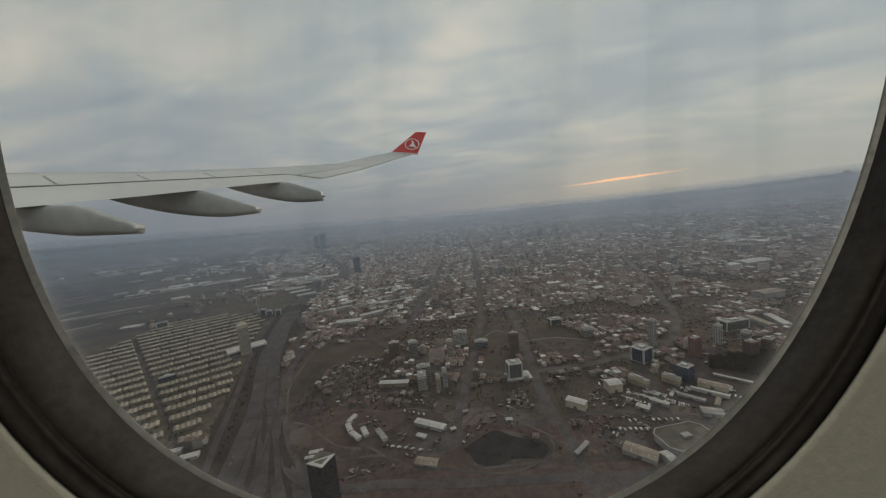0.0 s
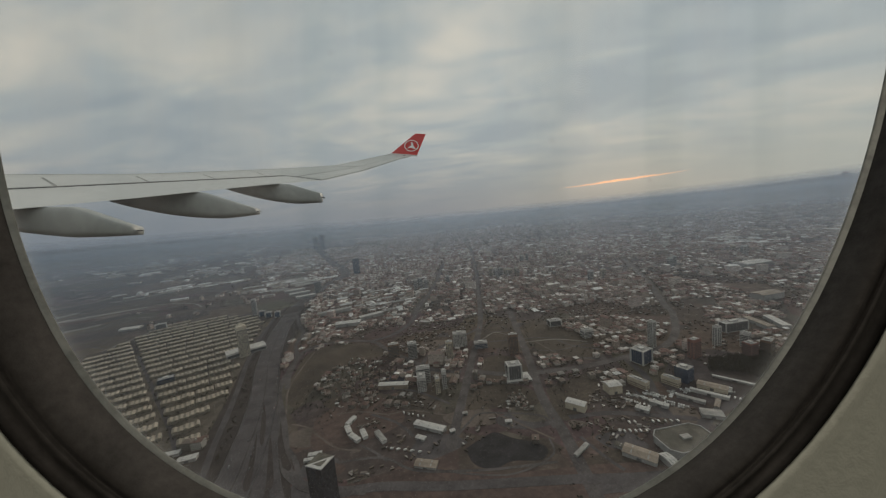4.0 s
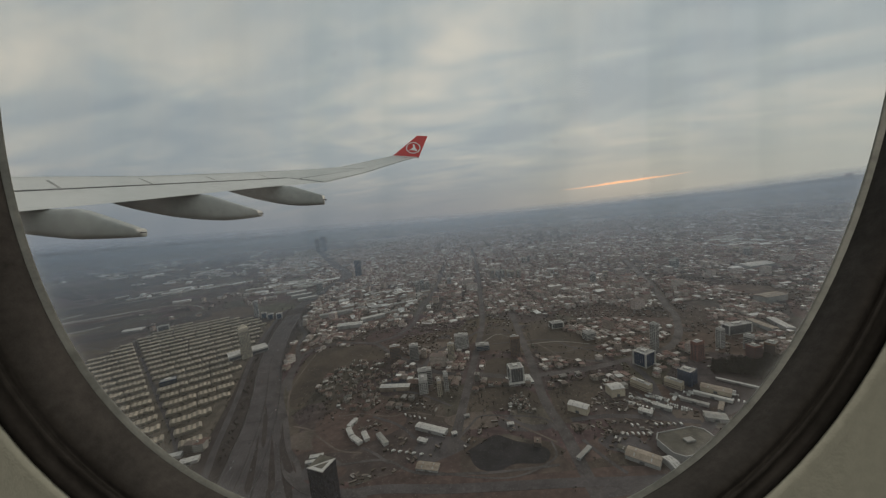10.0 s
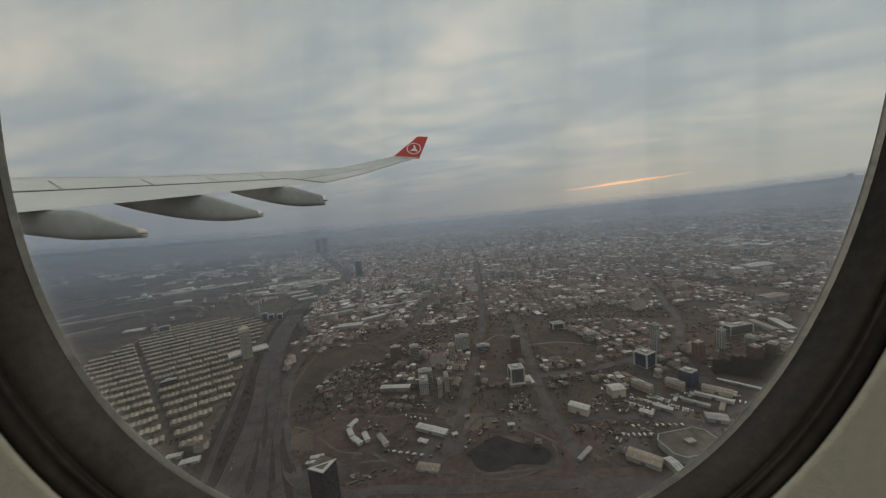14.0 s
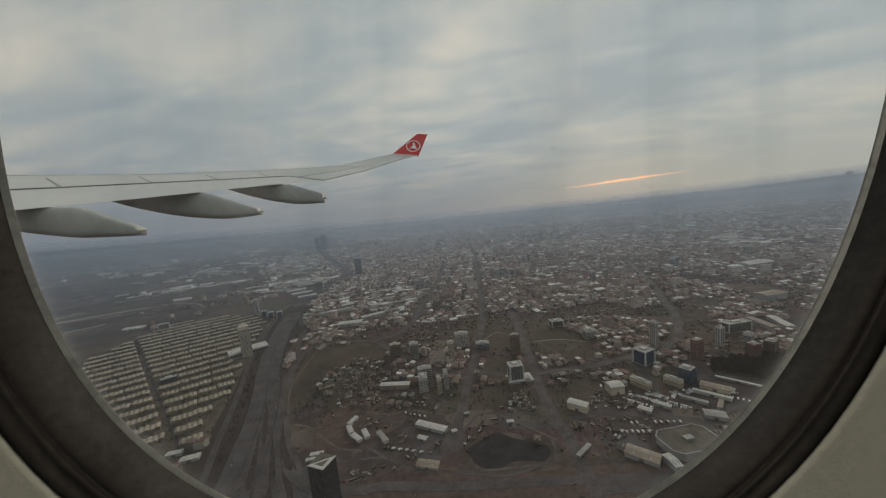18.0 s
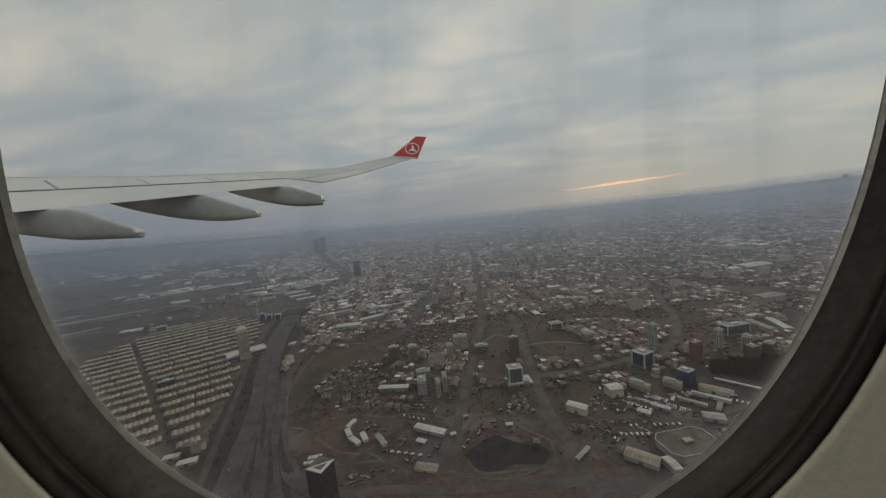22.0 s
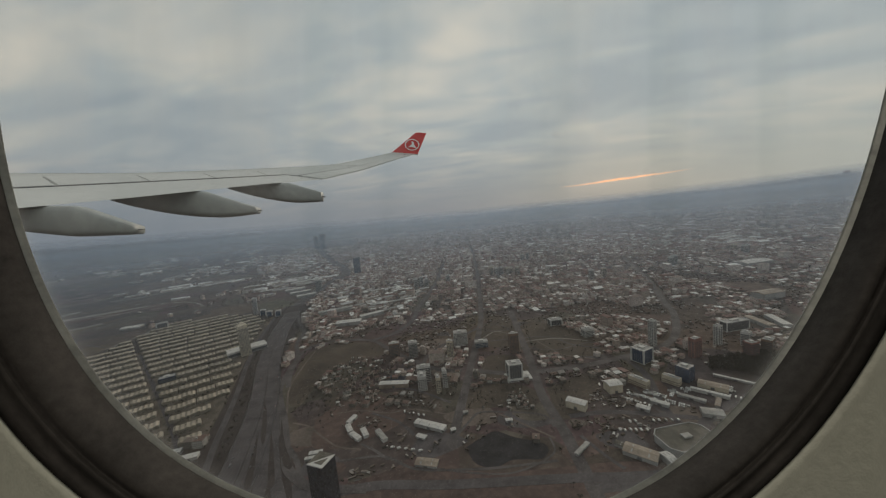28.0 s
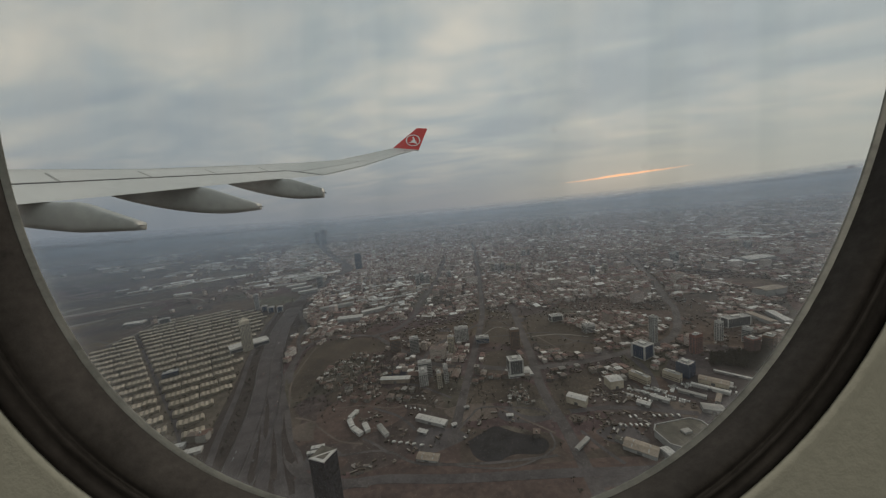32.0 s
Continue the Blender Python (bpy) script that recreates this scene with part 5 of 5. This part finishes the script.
def wood(name, spots, label):
    v, f = [], []
    for x, y, h in spots:
        n = len(v)
        g = terrain(x, y)
        w = 0.03 * h
        v += [(x - w, y, g), (x + w, y - w, g), (x + w, y + w, g), (x, y, g + h * 0.8)]
        f += [(n, n + 1, n + 3), (n + 1, n + 2, n + 3), (n + 2, n, n + 3)]
        for _ in range(6):
            clump(x + rng.uniform(-0.28, 0.28) * h, y + rng.uniform(-0.28, 0.28) * h, g + h * rng.uniform(0.45, 0.95), h * rng.uniform(0.10, 0.2), v, f)
    tagged(mesh_object(name, v, f, TWIGS), label, "trees", kind="stuff")


spots = []
while len(spots) < 1500:
    x, y = rng.uniform(430, 650), rng.uniform(490, 620)
    if inside(x, y, WOOD) and not any((bx - x) ** 2 + (by - y) ** 2 < br * br for bx, by, br in BUILT):
        spots.append((x, y, rng.uniform(5, 9)))
wood("bare_wood", spots, "dark bare winter wood beside apartment blocks")
spots = []
for x, y, n in row_places:
    for i in range(14):
        a, o = rng.uniform(-29, 29), rng.choice((-1, 1)) * rng.uniform(13.5, 21)
        spots.append((x + ax * a - ay * o, y + ay * a + ax * o, rng.uniform(3, 6)))
wood("estate_trees", spots, "dark garden trees between villa terraces")
spots = []
for line, half in ROAD_LINES[:10]:
    for q in line:
        if q.length < 2200 and rng.random() < 0.75:
            for side in (-1, 1):
                spots.append((q.x + side * (half + rng.uniform(7, 16)), q.y + rng.uniform(-6, 6), rng.uniform(3.5, 8)))
for _ in range(1500):
    x, y = rng.uniform(-350, 900), rng.uniform(380, 1100)
    if not inside(x, y, FIELD_A) and abs(x) < 1.4 * y and free(x, y, 2) and noise.noise((x * 0.01, y * 0.01, 0)) > 0.0:
        spots.append((x, y, rng.uniform(3, 7)))
for _ in range(16000):
    x, y = rng.uniform(-3400, -600), rng.uniform(700, 3800)
    if noise.noise((x * 0.0022, y * 0.005, 7)) > 0.22 and not inside(x, y, ESTATE) and free(x, y, 3):
        spots.append((x, y, rng.uniform(6, 12)))
def on_road(x, y):
    cx, cy = int(x // 40), int(y // 40)
    return any((qx - x) ** 2 + (qy - y) ** 2 < (half + 5) ** 2 for i in (-1, 0, 1) for j in (-1, 0, 1) for qx, qy, half in ROAD_CELLS.get((cx + i, cy + j), ()))


for cx, cy, reach, count in ((-250, 560, 40, 90), (-100, 560, 50, 80), (-180, 690, 60, 120), (-70, 640, 30, 50), (30, 540, 30, 30), (150, 560, 30, 40), (240, 600, 50, 80), (300, 650, 60, 90), (60, 830, 60, 70), (230, 700, 60, 80), (-60, 470, 40, 40), (160, 440, 30, 40), (330, 570, 40, 60), (440, 640, 60, 80)):
    for _ in range(count):
        x, y = rng.gauss(cx, reach), rng.gauss(cy, reach * 0.6)
        if not any((bx - x) ** 2 + (by - y) ** 2 < br * br for bx, by, br in BUILT):
            spots.append((x, y, rng.uniform(3, 7)))
spots = [p for p in spots if not on_road(p[0], p[1])]
wood("roadside_trees", spots, "bare roadside trees and bushes")

# ---------------------------------------------------------------- cars on the motorway
def car(m):
    t = thing("car", m, "small passenger car driving lane of the motorway", "car", "cars on the motorway")
    bm = bmesh.new()
    prof = [(-2.1, 0.35), (-2.15, 0.8), (-1.2, 0.92), (-0.7, 1.4), (0.9, 1.42), (1.6, 0.95), (2.1, 0.85), (2.15, 0.35)]
    loft(bm, [[(px, sy * wd, pz) for px, pz in prof] for sy, wd in ((-1, 0.86), (1, 0.86))])
    part("body", bm, CAR_PAINT, t)
    part("windscreen", boxes((-1.05, -0.7, 1.0, -0.8, 0.7, 1.3)), GLASS, t)
    part("rear_window", boxes((1.1, -0.7, 1.0, 1.35, 0.7, 1.28)), GLASS, t)
    for wx in (-1.35, 1.35):
        for wy in (-0.8, 0.8):
            bm = bmesh.new()
            bmesh.ops.create_cone(bm, cap_ends=True, segments=10, radius1=0.33, radius2=0.33, depth=0.2, matrix=pose(wx, wy, 0.33, 90, 0, 0))
            part("wheel", bm, SEAL, t)
    return t


first = None
for k in range(60):
    i = rng.randrange(4, 95)
    a, b = MOTORWAY[i], MOTORWAY[i + 1]
    t = (b - a).normalized()
    off = rng.choice((-22, -17, -12, -8, -4, 4, 8, 12, 17, 22))
    p = a + Vector((t.y, -t.x, 0)) * off + t * rng.uniform(0, 8)
    m = pose(p.x, p.y, 0.33, 0, 0, math.degrees(math.atan2(t.y, t.x)) + (180 if off > 0 else 0))
    if first is None:
        first = car(m)
    else:
        copy_thing(first, m)

# ---------------------------------------------------------------- vans parked in rows
def van(m):
    t = thing("van", m, "white delivery van parked in a yard row", "van", "vans parked in the yards")
    bm = bmesh.new()
    prof = [(-2.9, 0.4), (-2.9, 2.3), (-2.7, 2.45), (1.3, 2.45), (2.0, 1.5), (2.9, 1.25), (3.0, 0.4)]
    loft(bm, [[(px, w, pz) for px, pz in prof] for w in (-1.0, 1.0)])
    part("body", bm, VAN_PAINT, t)
    bm = bmesh.new()
    loft(bm, [[(1.42, w, 2.32), (1.92, w, 1.62), (2.0, w, 1.66), (1.5, w, 2.36)] for w in (-0.85, 0.85)])
    part("windscreen", bm, GLASS, t)
    for wx in (-1.9, 1.9):
        for wy in (-0.95, 0.95):
            bm = bmesh.new()
            bmesh.ops.create_cone(bm, cap_ends=True, segments=8, radius1=0.38, radius2=0.38, depth=0.24, matrix=pose(wx, wy, 0.38, 90, 0, 0))
            part("wheel", bm, SEAL, t)
    return t


VAN_PAINT = pieces_material("van_paint", [(0.0, (0.30, 0.29, 0.27)), (0.4, (0.60, 0.59, 0.57)), (1.0, (0.76, 0.75, 0.73))], "object", rough=0.5)
one_van = None
for x0, y0, x1, y1, n, turn in ((380, 512, 432, 462, 13, 45), (440, 530, 500, 480, 11, 45), (330, 500, 366, 466, 9, 45), (262, 498, 292, 468, 8, 45), (214, 430, 262, 424, 8, 90), (236, 446, 300, 440, 9, 90),
                                (-110, 440, -60, 425, 6, 20), (-92, 520, -60, 505, 5, 110), (-470, 438, -420, 430, 8, 90), (-560, 452, -500, 446, 8, 80)):
    for k in range(n):
        q = k / (n - 1)
        x, y = x0 + (x1 - x0) * q + rng.uniform(-0.6, 0.6), y0 + (y1 - y0) * q + rng.uniform(-0.6, 0.6)
        if rng.random() < 0.15 or any((bx - x) ** 2 + (by - y) ** 2 < br * br for bx, by, br in BUILT):
            continue
        m = pose(x, y, 0.12, 0, 0, turn + rng.uniform(-4, 4))
        one_van = van(m) if one_van is None else (copy_thing(one_van, m), one_van)[1]

# ---------------------------------------------------------------- the wing
F = 596.2


def wing_edge(span):
    """The trailing and leading edge at a distance outboard of the seat: (aft, up) of each."""
    def along(table):
        for (a, *p), (b, *q) in zip(table, table[1:]):
            if span <= b or (b, *q) == table[-1]:
                k = (span - a) / (b - a)
                return [u + (w - u) * k for u, w in zip(p, q)]
    rear = along(((0.4, -13.4, -0.9), (8.07, -10.07, 0.93), (10.17, -9.1, 1.51), (14.0, -7.37, 2.62), (17.0, -6.0, 3.42), (20.0, -4.63, 4.60), (22.0, -3.72, 5.50), (24.0, -2.80, 6.40), (26.0, -1.87, 7.18)))
    front = along(((0.4, -22.2, -0.1), (8.0, -17.0, 1.69), (14.2, -12.73, 3.09), (17.0, -10.8, 3.88), (20.0, -8.48, 4.74), (22.0, -6.93, 5.38), (24.0, -5.40, 6.33), (26.0, -3.84, 7.30)))
    return rear, front


def wing_point(span, c, side, lift=0.0):
    """A point on the wing's skin; c runs from the leading (0) to the trailing edge (1), side: 1 above, -1 below."""
    (ra, ru), (fa, fu) = wing_edge(span)
    chord = ra - fa
    t = chord * (0.30 * math.sqrt(max(c, 0)) - 0.13 * c - 0.36 * c * c + 0.29 * c ** 3 - 0.10 * c ** 4)
    t *= 0.16 if side > 0 else 0.42
    return Vector((fa + chord * c, span, fu + (ru - fu) * c + side * t + lift))


STATIONS = [0.6, 2, 4, 6, 8, 10, 12, 14, 15.5, 17, 18.5, 20, 21, 22, 23, 24, 25, 26]
wing = thing("aircraft_wing", PLANE, "pale grey airliner wing with a red winglet", "aircraft wing")


def wing_skin(name, c0, c1, s0, s1, mat, lift=0.0, under=0.05, closed_section=False, label="", skew=0.0):
    spans = [s0, *[s for s in STATIONS if s0 < s < s1], s1]
    cs = [c0 + (c1 - c0) * i / 10 for i in range(11)]
    if closed_section:
        cs = [c0 + (c1 - c0) * (i / 14) ** 1.6 for i in range(15)]
    rings = []
    for s in spans:
        upper = [wing_point(s + skew * (c1 - c), c, 1, lift) for c in cs]
        lower = [wing_point(s, c, -1) for c in reversed(cs)] if closed_section else [wing_point(s + skew * (c1 - c), c, 1, lift - under) for c in reversed(cs)]
        if closed_section and c0 == 0:
            lower = lower[:-1]
        rings.append(upper + lower)
    bm = bmesh.new()
    loft(bm, rings)
    ob = part(name, bm, mat, wing, label, smooth=False)
    return ob


wing_skin("wing_box", 0.0, 0.61, 0.6, 17.0, WING_PAINT, closed_section=True)
wing_skin("outer_wing", 0.0, 0.995, 17.0, 26.0, WING_PAINT, closed_section=True)
wing_skin("flap_cove", 0.60, 0.66, 0.6, 16.95, WING_DARK, lift=-0.10, under=0.15, label="dark gap between wing and flap")
wing_skin("flap_gap", 0.620, 0.636, 0.8, 16.9, WING_DARK, lift=0.014, under=0.03, label="dark seam in front of the flap")
wing_skin("inboard_flap", 0.633, 1.0, 0.6, 8.63, WING_PANEL, closed_section=True)
wing_skin("outboard_flap", 0.633, 1.0, 8.63, 16.93, WING_PANEL, closed_section=True)
SPLITS = (2.0, 4.4, 6.4, 8.2, 10.15, 12.12, 14.07, 16.1, 16.9)
for a, b in zip(SPLITS, SPLITS[1:]):
    wing_skin("spoiler", 0.32, 0.620, a + 0.03, b - 0.03, WING_PANEL, lift=0.03, under=0.06, skew=2.8)
for s in SPLITS[1:-1]:
    wing_skin("panel_seam", 0.325, 0.620, s - 0.007, s + 0.007, SEAM, lift=0.016, under=0.02, skew=2.8)
for a, b in ((17.1, 20.9), (20.95, 25.0)):
    wing_skin("aileron", 0.74, 0.985, a, b, WING_PANEL, lift=0.02, under=0.06)
wing_skin("hinge_seam", 0.715, 0.745, 17.1, 25.4, WING_DARK, lift=0.008, under=0.02)
wing_skin("flap_end_seam", 0.636, 0.99, 16.93, 17.02, WING_DARK, lift=0.008, under=0.02)
wing_skin("slat_seam", 0.118, 0.124, 0.8, 25.6, WING_DARK, lift=0.006, under=0.02)
wing_skin("spoiler_seam", 0.311, 0.318, 0.8, 17.0, WING_DARK, lift=0.006, under=0.02)
wing_skin("panel_seam", 0.13, 0.98, 20.92, 20.95, WING_DARK, lift=0.006, under=0.02)


def fairing(span, tip, front, top_rear, top_front, low, tip_half, fall, sweep):
    """A canoe fairing under the flap: front and tip in metres aft, heights up."""
    bm = bmesh.new()
    rings = []
    n = 24
    for i in range(n + 1):
        k = i / n
        x = front + (tip - front) * k
        top = top_front + (top_rear - top_front) * max(0, (k - fall) / (1 - fall)) ** 0.95
        belly = low + (top_rear - 2 * tip_half - low) * ((k - 0.78) / 0.22) ** 1.4 if k > 0.78 else low + (top_front - low) * max(0, 1 - k / 0.78) ** sweep
        half = 0.36 * min(1, (k / 0.25) ** 0.6 + 0.02) * (1 - 0.45 * max(0, (k - 0.5) / 0.5) ** 1.6)
        mid, tall = (top + belly) / 2, max(0.02, (top - belly) / 2)
        ring = []
        for j in range(20):
            a = 2 * math.pi * j / 20
            ca, sa = math.cos(a), math.sin(a)
            e = 0.72 - 0.25 * k
            ring.append((x, span + half * math.copysign(abs(ca) ** e, ca), mid + tall * math.copysign(abs(sa) ** e, sa)))
        rings.append(ring)
    loft(bm, rings)
    body = part("flap_track_fairing", bm, FAIRING, wing, "grey canoe shaped fairing", smooth=True)
    bm = boxes((tip - 0.05, span - 0.02, top_rear - 1.1 * tip_half, tip + 0.14, span + 0.02, top_rear - 0.9 * tip_half))
    part("drain_mast", bm, WING_DARK, body)


fairing(8.69, -7.80, -15.0, 0.56, 1.05, 0.27, 0.11, 0.80, 1.2)
fairing(11.94, -6.50, -12.6, 1.40, 1.97, 1.05, 0.10, 0.70, 1.9)
fairing(15.0, -5.32, -10.2, 2.44, 2.84, 1.98, 0.20, 0.72, 1.6)

# the winglet, with a ring and a plain bird-like shape on it
def winglet_point(k, c):
    """k from the root (0) to the top (1), c from front to rear."""
    root_f, root_r = Vector((-3.86, 26.0, 7.30)), Vector((-1.87, 26.0, 7.16))
    top_f, top_r = Vector((-2.08, 26.9, 9.14)), Vector((-1.24, 26.9, 9.10))
    return root_f.lerp(top_f, k).lerp(root_r.lerp(top_r, k), c)


def winglet():
    bm = bmesh.new()
    rings = []
    for k in (0, 0.02, 0.25, 0.5, 0.75, 0.97, 1.0):
        t = 0.07 * (1 - 0.45 * k)
        front = [winglet_point(k, c) + Vector((0, -t * w, 0)) for c, w in ((0.0, 0), (0.05, 0.5), (0.3, 1), (0.7, 0.7), (1.0, 0.08))]
        behind = [winglet_point(k, c) + Vector((0, t * w, 0)) for c, w in ((1.0, 0.08), (0.7, 0.7), (0.3, 1), (0.05, 0.5))]
        rings.append(front + behind)
    loft(bm, rings)
    body = part("winglet", bm, RED, wing, "red swept winglet", smooth=False)
    centre = winglet_point(0.40, 0.54) + Vector((0, -0.085, 0))
    side = (winglet_point(0.42, 1) - winglet_point(0.42, 0)).normalized()
    up_way = (winglet_point(1, 0.6) - winglet_point(0, 0.6))
    up_way = (up_way - side * up_way.dot(side)).normalized()

    def flat(points, name, deep=0.012):
        bm = bmesh.new()
        out_way = Vector((0, -1, 0))
        a = [bm.verts.new(centre + side * p + up_way * q) for p, q in points]
        b = [bm.verts.new(centre + side * p + up_way * q + out_way * deep) for p, q in points]
        bm.faces.new(b)
        for i in range(len(a)):
            j = (i + 1) % len(a)
            bm.faces.new((a[i], a[j], b[j], b[i]))
        part(name, bm, EMBLEM, body, "white emblem shape")

    bm = bmesh.new()
    out_way = Vector((0, -1, 0))
    rings = []
    for r, o in ((0.56, 0.0), (0.56, 0.012), (0.49, 0.012), (0.49, 0.0)):
        rings.append([centre + side * (r * math.cos(a)) + up_way * (r * math.sin(a)) + out_way * o for a in [2 * math.pi * i / 40 for i in range(40)]])
    loft(bm, rings, cap=False)
    part("emblem_ring", bm, EMBLEM, body, "white ring")
    flat([(-0.32, -0.30), (-0.12, -0.22), (0.08, -0.24), (0.38, -0.30), (0.25, -0.12), (0.14, 0.06), (0.10, 0.24), (0.00, 0.34), (-0.10, 0.30), (-0.02, 0.18), (-0.04, 0.02), (-0.16, -0.14)], "emblem_bird")
    bm = bmesh.new()
    loft(bm, [[winglet_point(0, c) + Vector((0.02, w, -d)) for c, w in ((0.0, -0.02), (0.35, -0.10), (1.0, -0.03), (1.0, 0.03), (0.35, 0.10), (0.0, 0.02))] for d in (0.0, 0.06)])
    part("winglet_root", bm, WING_PAINT, wing)


winglet()

# ---------------------------------------------------------------- the cabin window
LEAN_OF_WINDOW = 0.109


def oval(a, b, depth, n=128, power=2.35):
    """A rounded outline at a distance from the eye, leaning a little."""
    cx = 807 - 31 * min(1, max(0, (a - 828) / 165))
    inner = min(1, max(0, (990 - a) / 160))
    a, b, power = a - 10 * inner, b * (1 - 0.002 * inner), power + 0.06 * inner
    c0, s0 = math.cos(LEAN_OF_WINDOW), math.sin(LEAN_OF_WINDOW)
    pts = []
    for i in range(n):
        t = 2 * math.pi * i / n
        c, s = math.cos(t), math.sin(t)
        u = a * math.copysign(abs(c) ** (2 / power), c)
        v = -b * math.copysign(abs(s) ** (2 / power), s)
        x, z = cx - 784 + c0 * u - s0 * v, 643 - s0 * u - c0 * v
        pts.append((x * depth / F, depth, z * depth / F))
    return pts


window = thing("window_1", PLANE, "oval cabin window with a scratched acrylic pane", "window", kind="structure")


def ring_part(name, rows, mat, label=""):
    bm = bmesh.new()
    loft(bm, [oval(a, b, d) for a, b, d in rows], cap=False)
    return part(name, bm, mat, window, label, smooth=True)


def seal_ring(a, depth):
    """The height that goes with a width between the pane (825) and the lining (990)."""
    return a, 1174 + (a - 828) * 0.805, depth


ring_part("lining_lip", [seal_ring(a, d) for a, d in ((1030, 0.0866), (1010, 0.0864), (998, 0.0866), (992, 0.0872), (990, 0.0885))], LINING)
ring_part("rubber_seal", [seal_ring(a, d) for a, d in (
    (994, 0.0878), (986, 0.0890), (976, 0.0915), (962, 0.0922), (953, 0.0912), (949, 0.0892), (944, 0.0888), (938, 0.0892), (934, 0.0910), (929, 0.0910),
    (925, 0.0896), (917, 0.0893), (908, 0.0898), (894, 0.0910), (876, 0.0928), (860, 0.0950), (842, 0.0974), (832, 0.0992))], SEAL, "black ribbed rubber seal")
ring_part("pane_rim", [(833, 1178, 0.0990), (828, 1174, 0.0994), (825, 1172, 0.0997), (821, 1170, 0.1000), (818, 1168, 0.1003), (817, 1167, 0.1008)], RIM, "worn pale grey rim")
bm = bmesh.new()
worn = bm.loops.layers.uv.new("worn_edge")
rings = [[bm.verts.new(p) for p in oval(a, a + 345, 0.1006)] for a in (832, 820, 808, 794)]
for k in range(3):
    for i in range(128):
        j = (i + 1) % 128
        face = bm.faces.new((rings[k][i], rings[k][j], rings[k + 1][j], rings[k + 1][i]))
        for corner, v in zip(face.loops, (1 - k / 3, 1 - k / 3, 1 - (k + 1) / 3, 1 - (k + 1) / 3)):
            corner[worn].uv = (0.0, v)
bm.faces.new(rings[3])
pane = part("pane", bm, PANE, window, "clear acrylic pane with faint upright streaks")

# ---------------------------------------------------------------- the cabin round the camera
def cabin_wall():
    """The side wall's lining with the window's opening through it."""
    bm = bmesh.new()
    outer = []
    inner = oval(1024, 1331, 0.0865)
    for x, y, z in inner:
        k = 1 / max(abs(x) / 5.0, abs(z - 0.07) / 1.1, 1e-6)
        outer.append((x * k, 0.0865, 0.07 + (z - 0.07) * k))
    mid = [tuple(a + (b - a) * 0.12 for a, b in zip(p, q)) for p, q in zip(inner, outer)]
    back = [(x, 0.0935, z) for x, _, z in outer]
    hole = oval(1024, 1331, 0.0935)
    loft(bm, [inner, mid, outer, back, hole], cap=False)
    ob = part("lining", bm, LINING, shell, "cream lining panel")
    bm = bmesh.new()
    a = oval(839, 1184, 0.0998)
    b = []
    for x, y, z in a:
        k = 1 / max(abs(x) / 5.1, abs(z - 0.07) / 1.12, 1e-6)
        b.append((x * k, 0.0995, 0.07 + (z - 0.07) * k))
    loft(bm, [a, b, [(x, 0.108, z) for x, _, z in b], oval(862, 1200, 0.108)], cap=False)
    part("outer_skin", bm, WING_PAINT, shell, "white painted outer skin")


shell = thing("wall_outboard", PLANE, "cream cabin side wall lining", "wall", kind="structure")
cabin_wall()
for name, dims, mat, words in (
        ("wall_inboard", (-5.0, -5.44, -1.05, 5.0, -5.40, 1.18), LINING, "cream cabin side wall lining"), ("wall_forward", (-5.04, -5.4, -1.05, -5.002, 0.084, 1.18), LINING, "cream cabin partition"),
        ("wall_aft", (5.002, -5.4, -1.05, 5.04, 0.084, 1.18), LINING, "cream cabin partition"), ("floor", (-5.0, -5.4, -1.09, 5.0, 0.085, -1.035), CARPET, "blue grey cabin carpet"),
        ("ceiling", (-5.0, -5.4, 1.172, 5.0, 0.085, 1.22), LINING, "cream cabin ceiling panel")):
    bm = boxes(dims)
    bmesh.ops.recalc_face_normals(bm, faces=bm.faces)
    me = bpy.data.meshes.new(name)
    bm.to_mesh(me)
    bm.free()
    me.materials.append(mat)
    ob = new(name, me)
    ob.matrix_world = PLANE
    tagged(ob, words, name.split("_")[0], kind="structure")
# unseen fill lamp, added to brighten the lining and seal round the window
lamp = new("cabin_fill_lamp", bpy.data.lights.new("cabin_fill_lamp", "AREA"))
lamp.data.shape, lamp.data.size, lamp.data.size_y = "RECTANGLE", 1.2, 0.12
lamp.data.energy, lamp.data.color = 13.5, (1.0, 0.93, 0.80)
lamp.matrix_world = PLANE @ pose(0, -0.9, 1.16, 0, 0, 0)


# ---------------------------------------------------------------- the fuselage outside the cabin
def fuselage():
    body = thing("aircraft_fuselage", PLANE, "white painted airliner fuselage skin", "aircraft fuselage")
    n, radius, cy, cz = 48, 3.1, -2.85, 0.0

    def ring(x, r=radius, skip=False):
        pts = []
        for i in range(n + 1):
            a = 2 * math.pi * i / n
            if skip:
                a = 0.37 + (2 * math.pi - 0.74) * i / n
            pts.append((x, cy + r * math.cos(a), cz + r * math.sin(a)))
        return pts

    for name, rings in (("forward_skin", [ring(x) for x in (-26.0, -20.0, -14.0, -8.0, -5.12)]), ("aft_skin", [ring(x) for x in (5.12, 7.0, 9.0)]), ("middle_skin", [ring(x, skip=True) for x in (-5.12, 0.0, 5.12)])):
        bm = bmesh.new()
        loft(bm, rings, closed=False, cap=False)
        part(name, bm, WING_PAINT, body, smooth=True)
    for x, name in ((-26.0, "forward_bulkhead"), (9.0, "aft_bulkhead")):
        bm = bmesh.new()
        bm.faces.new([bm.verts.new(p) for p in ring(x)[:-1]])
        part(name, bm, LINING, body)


fuselage()
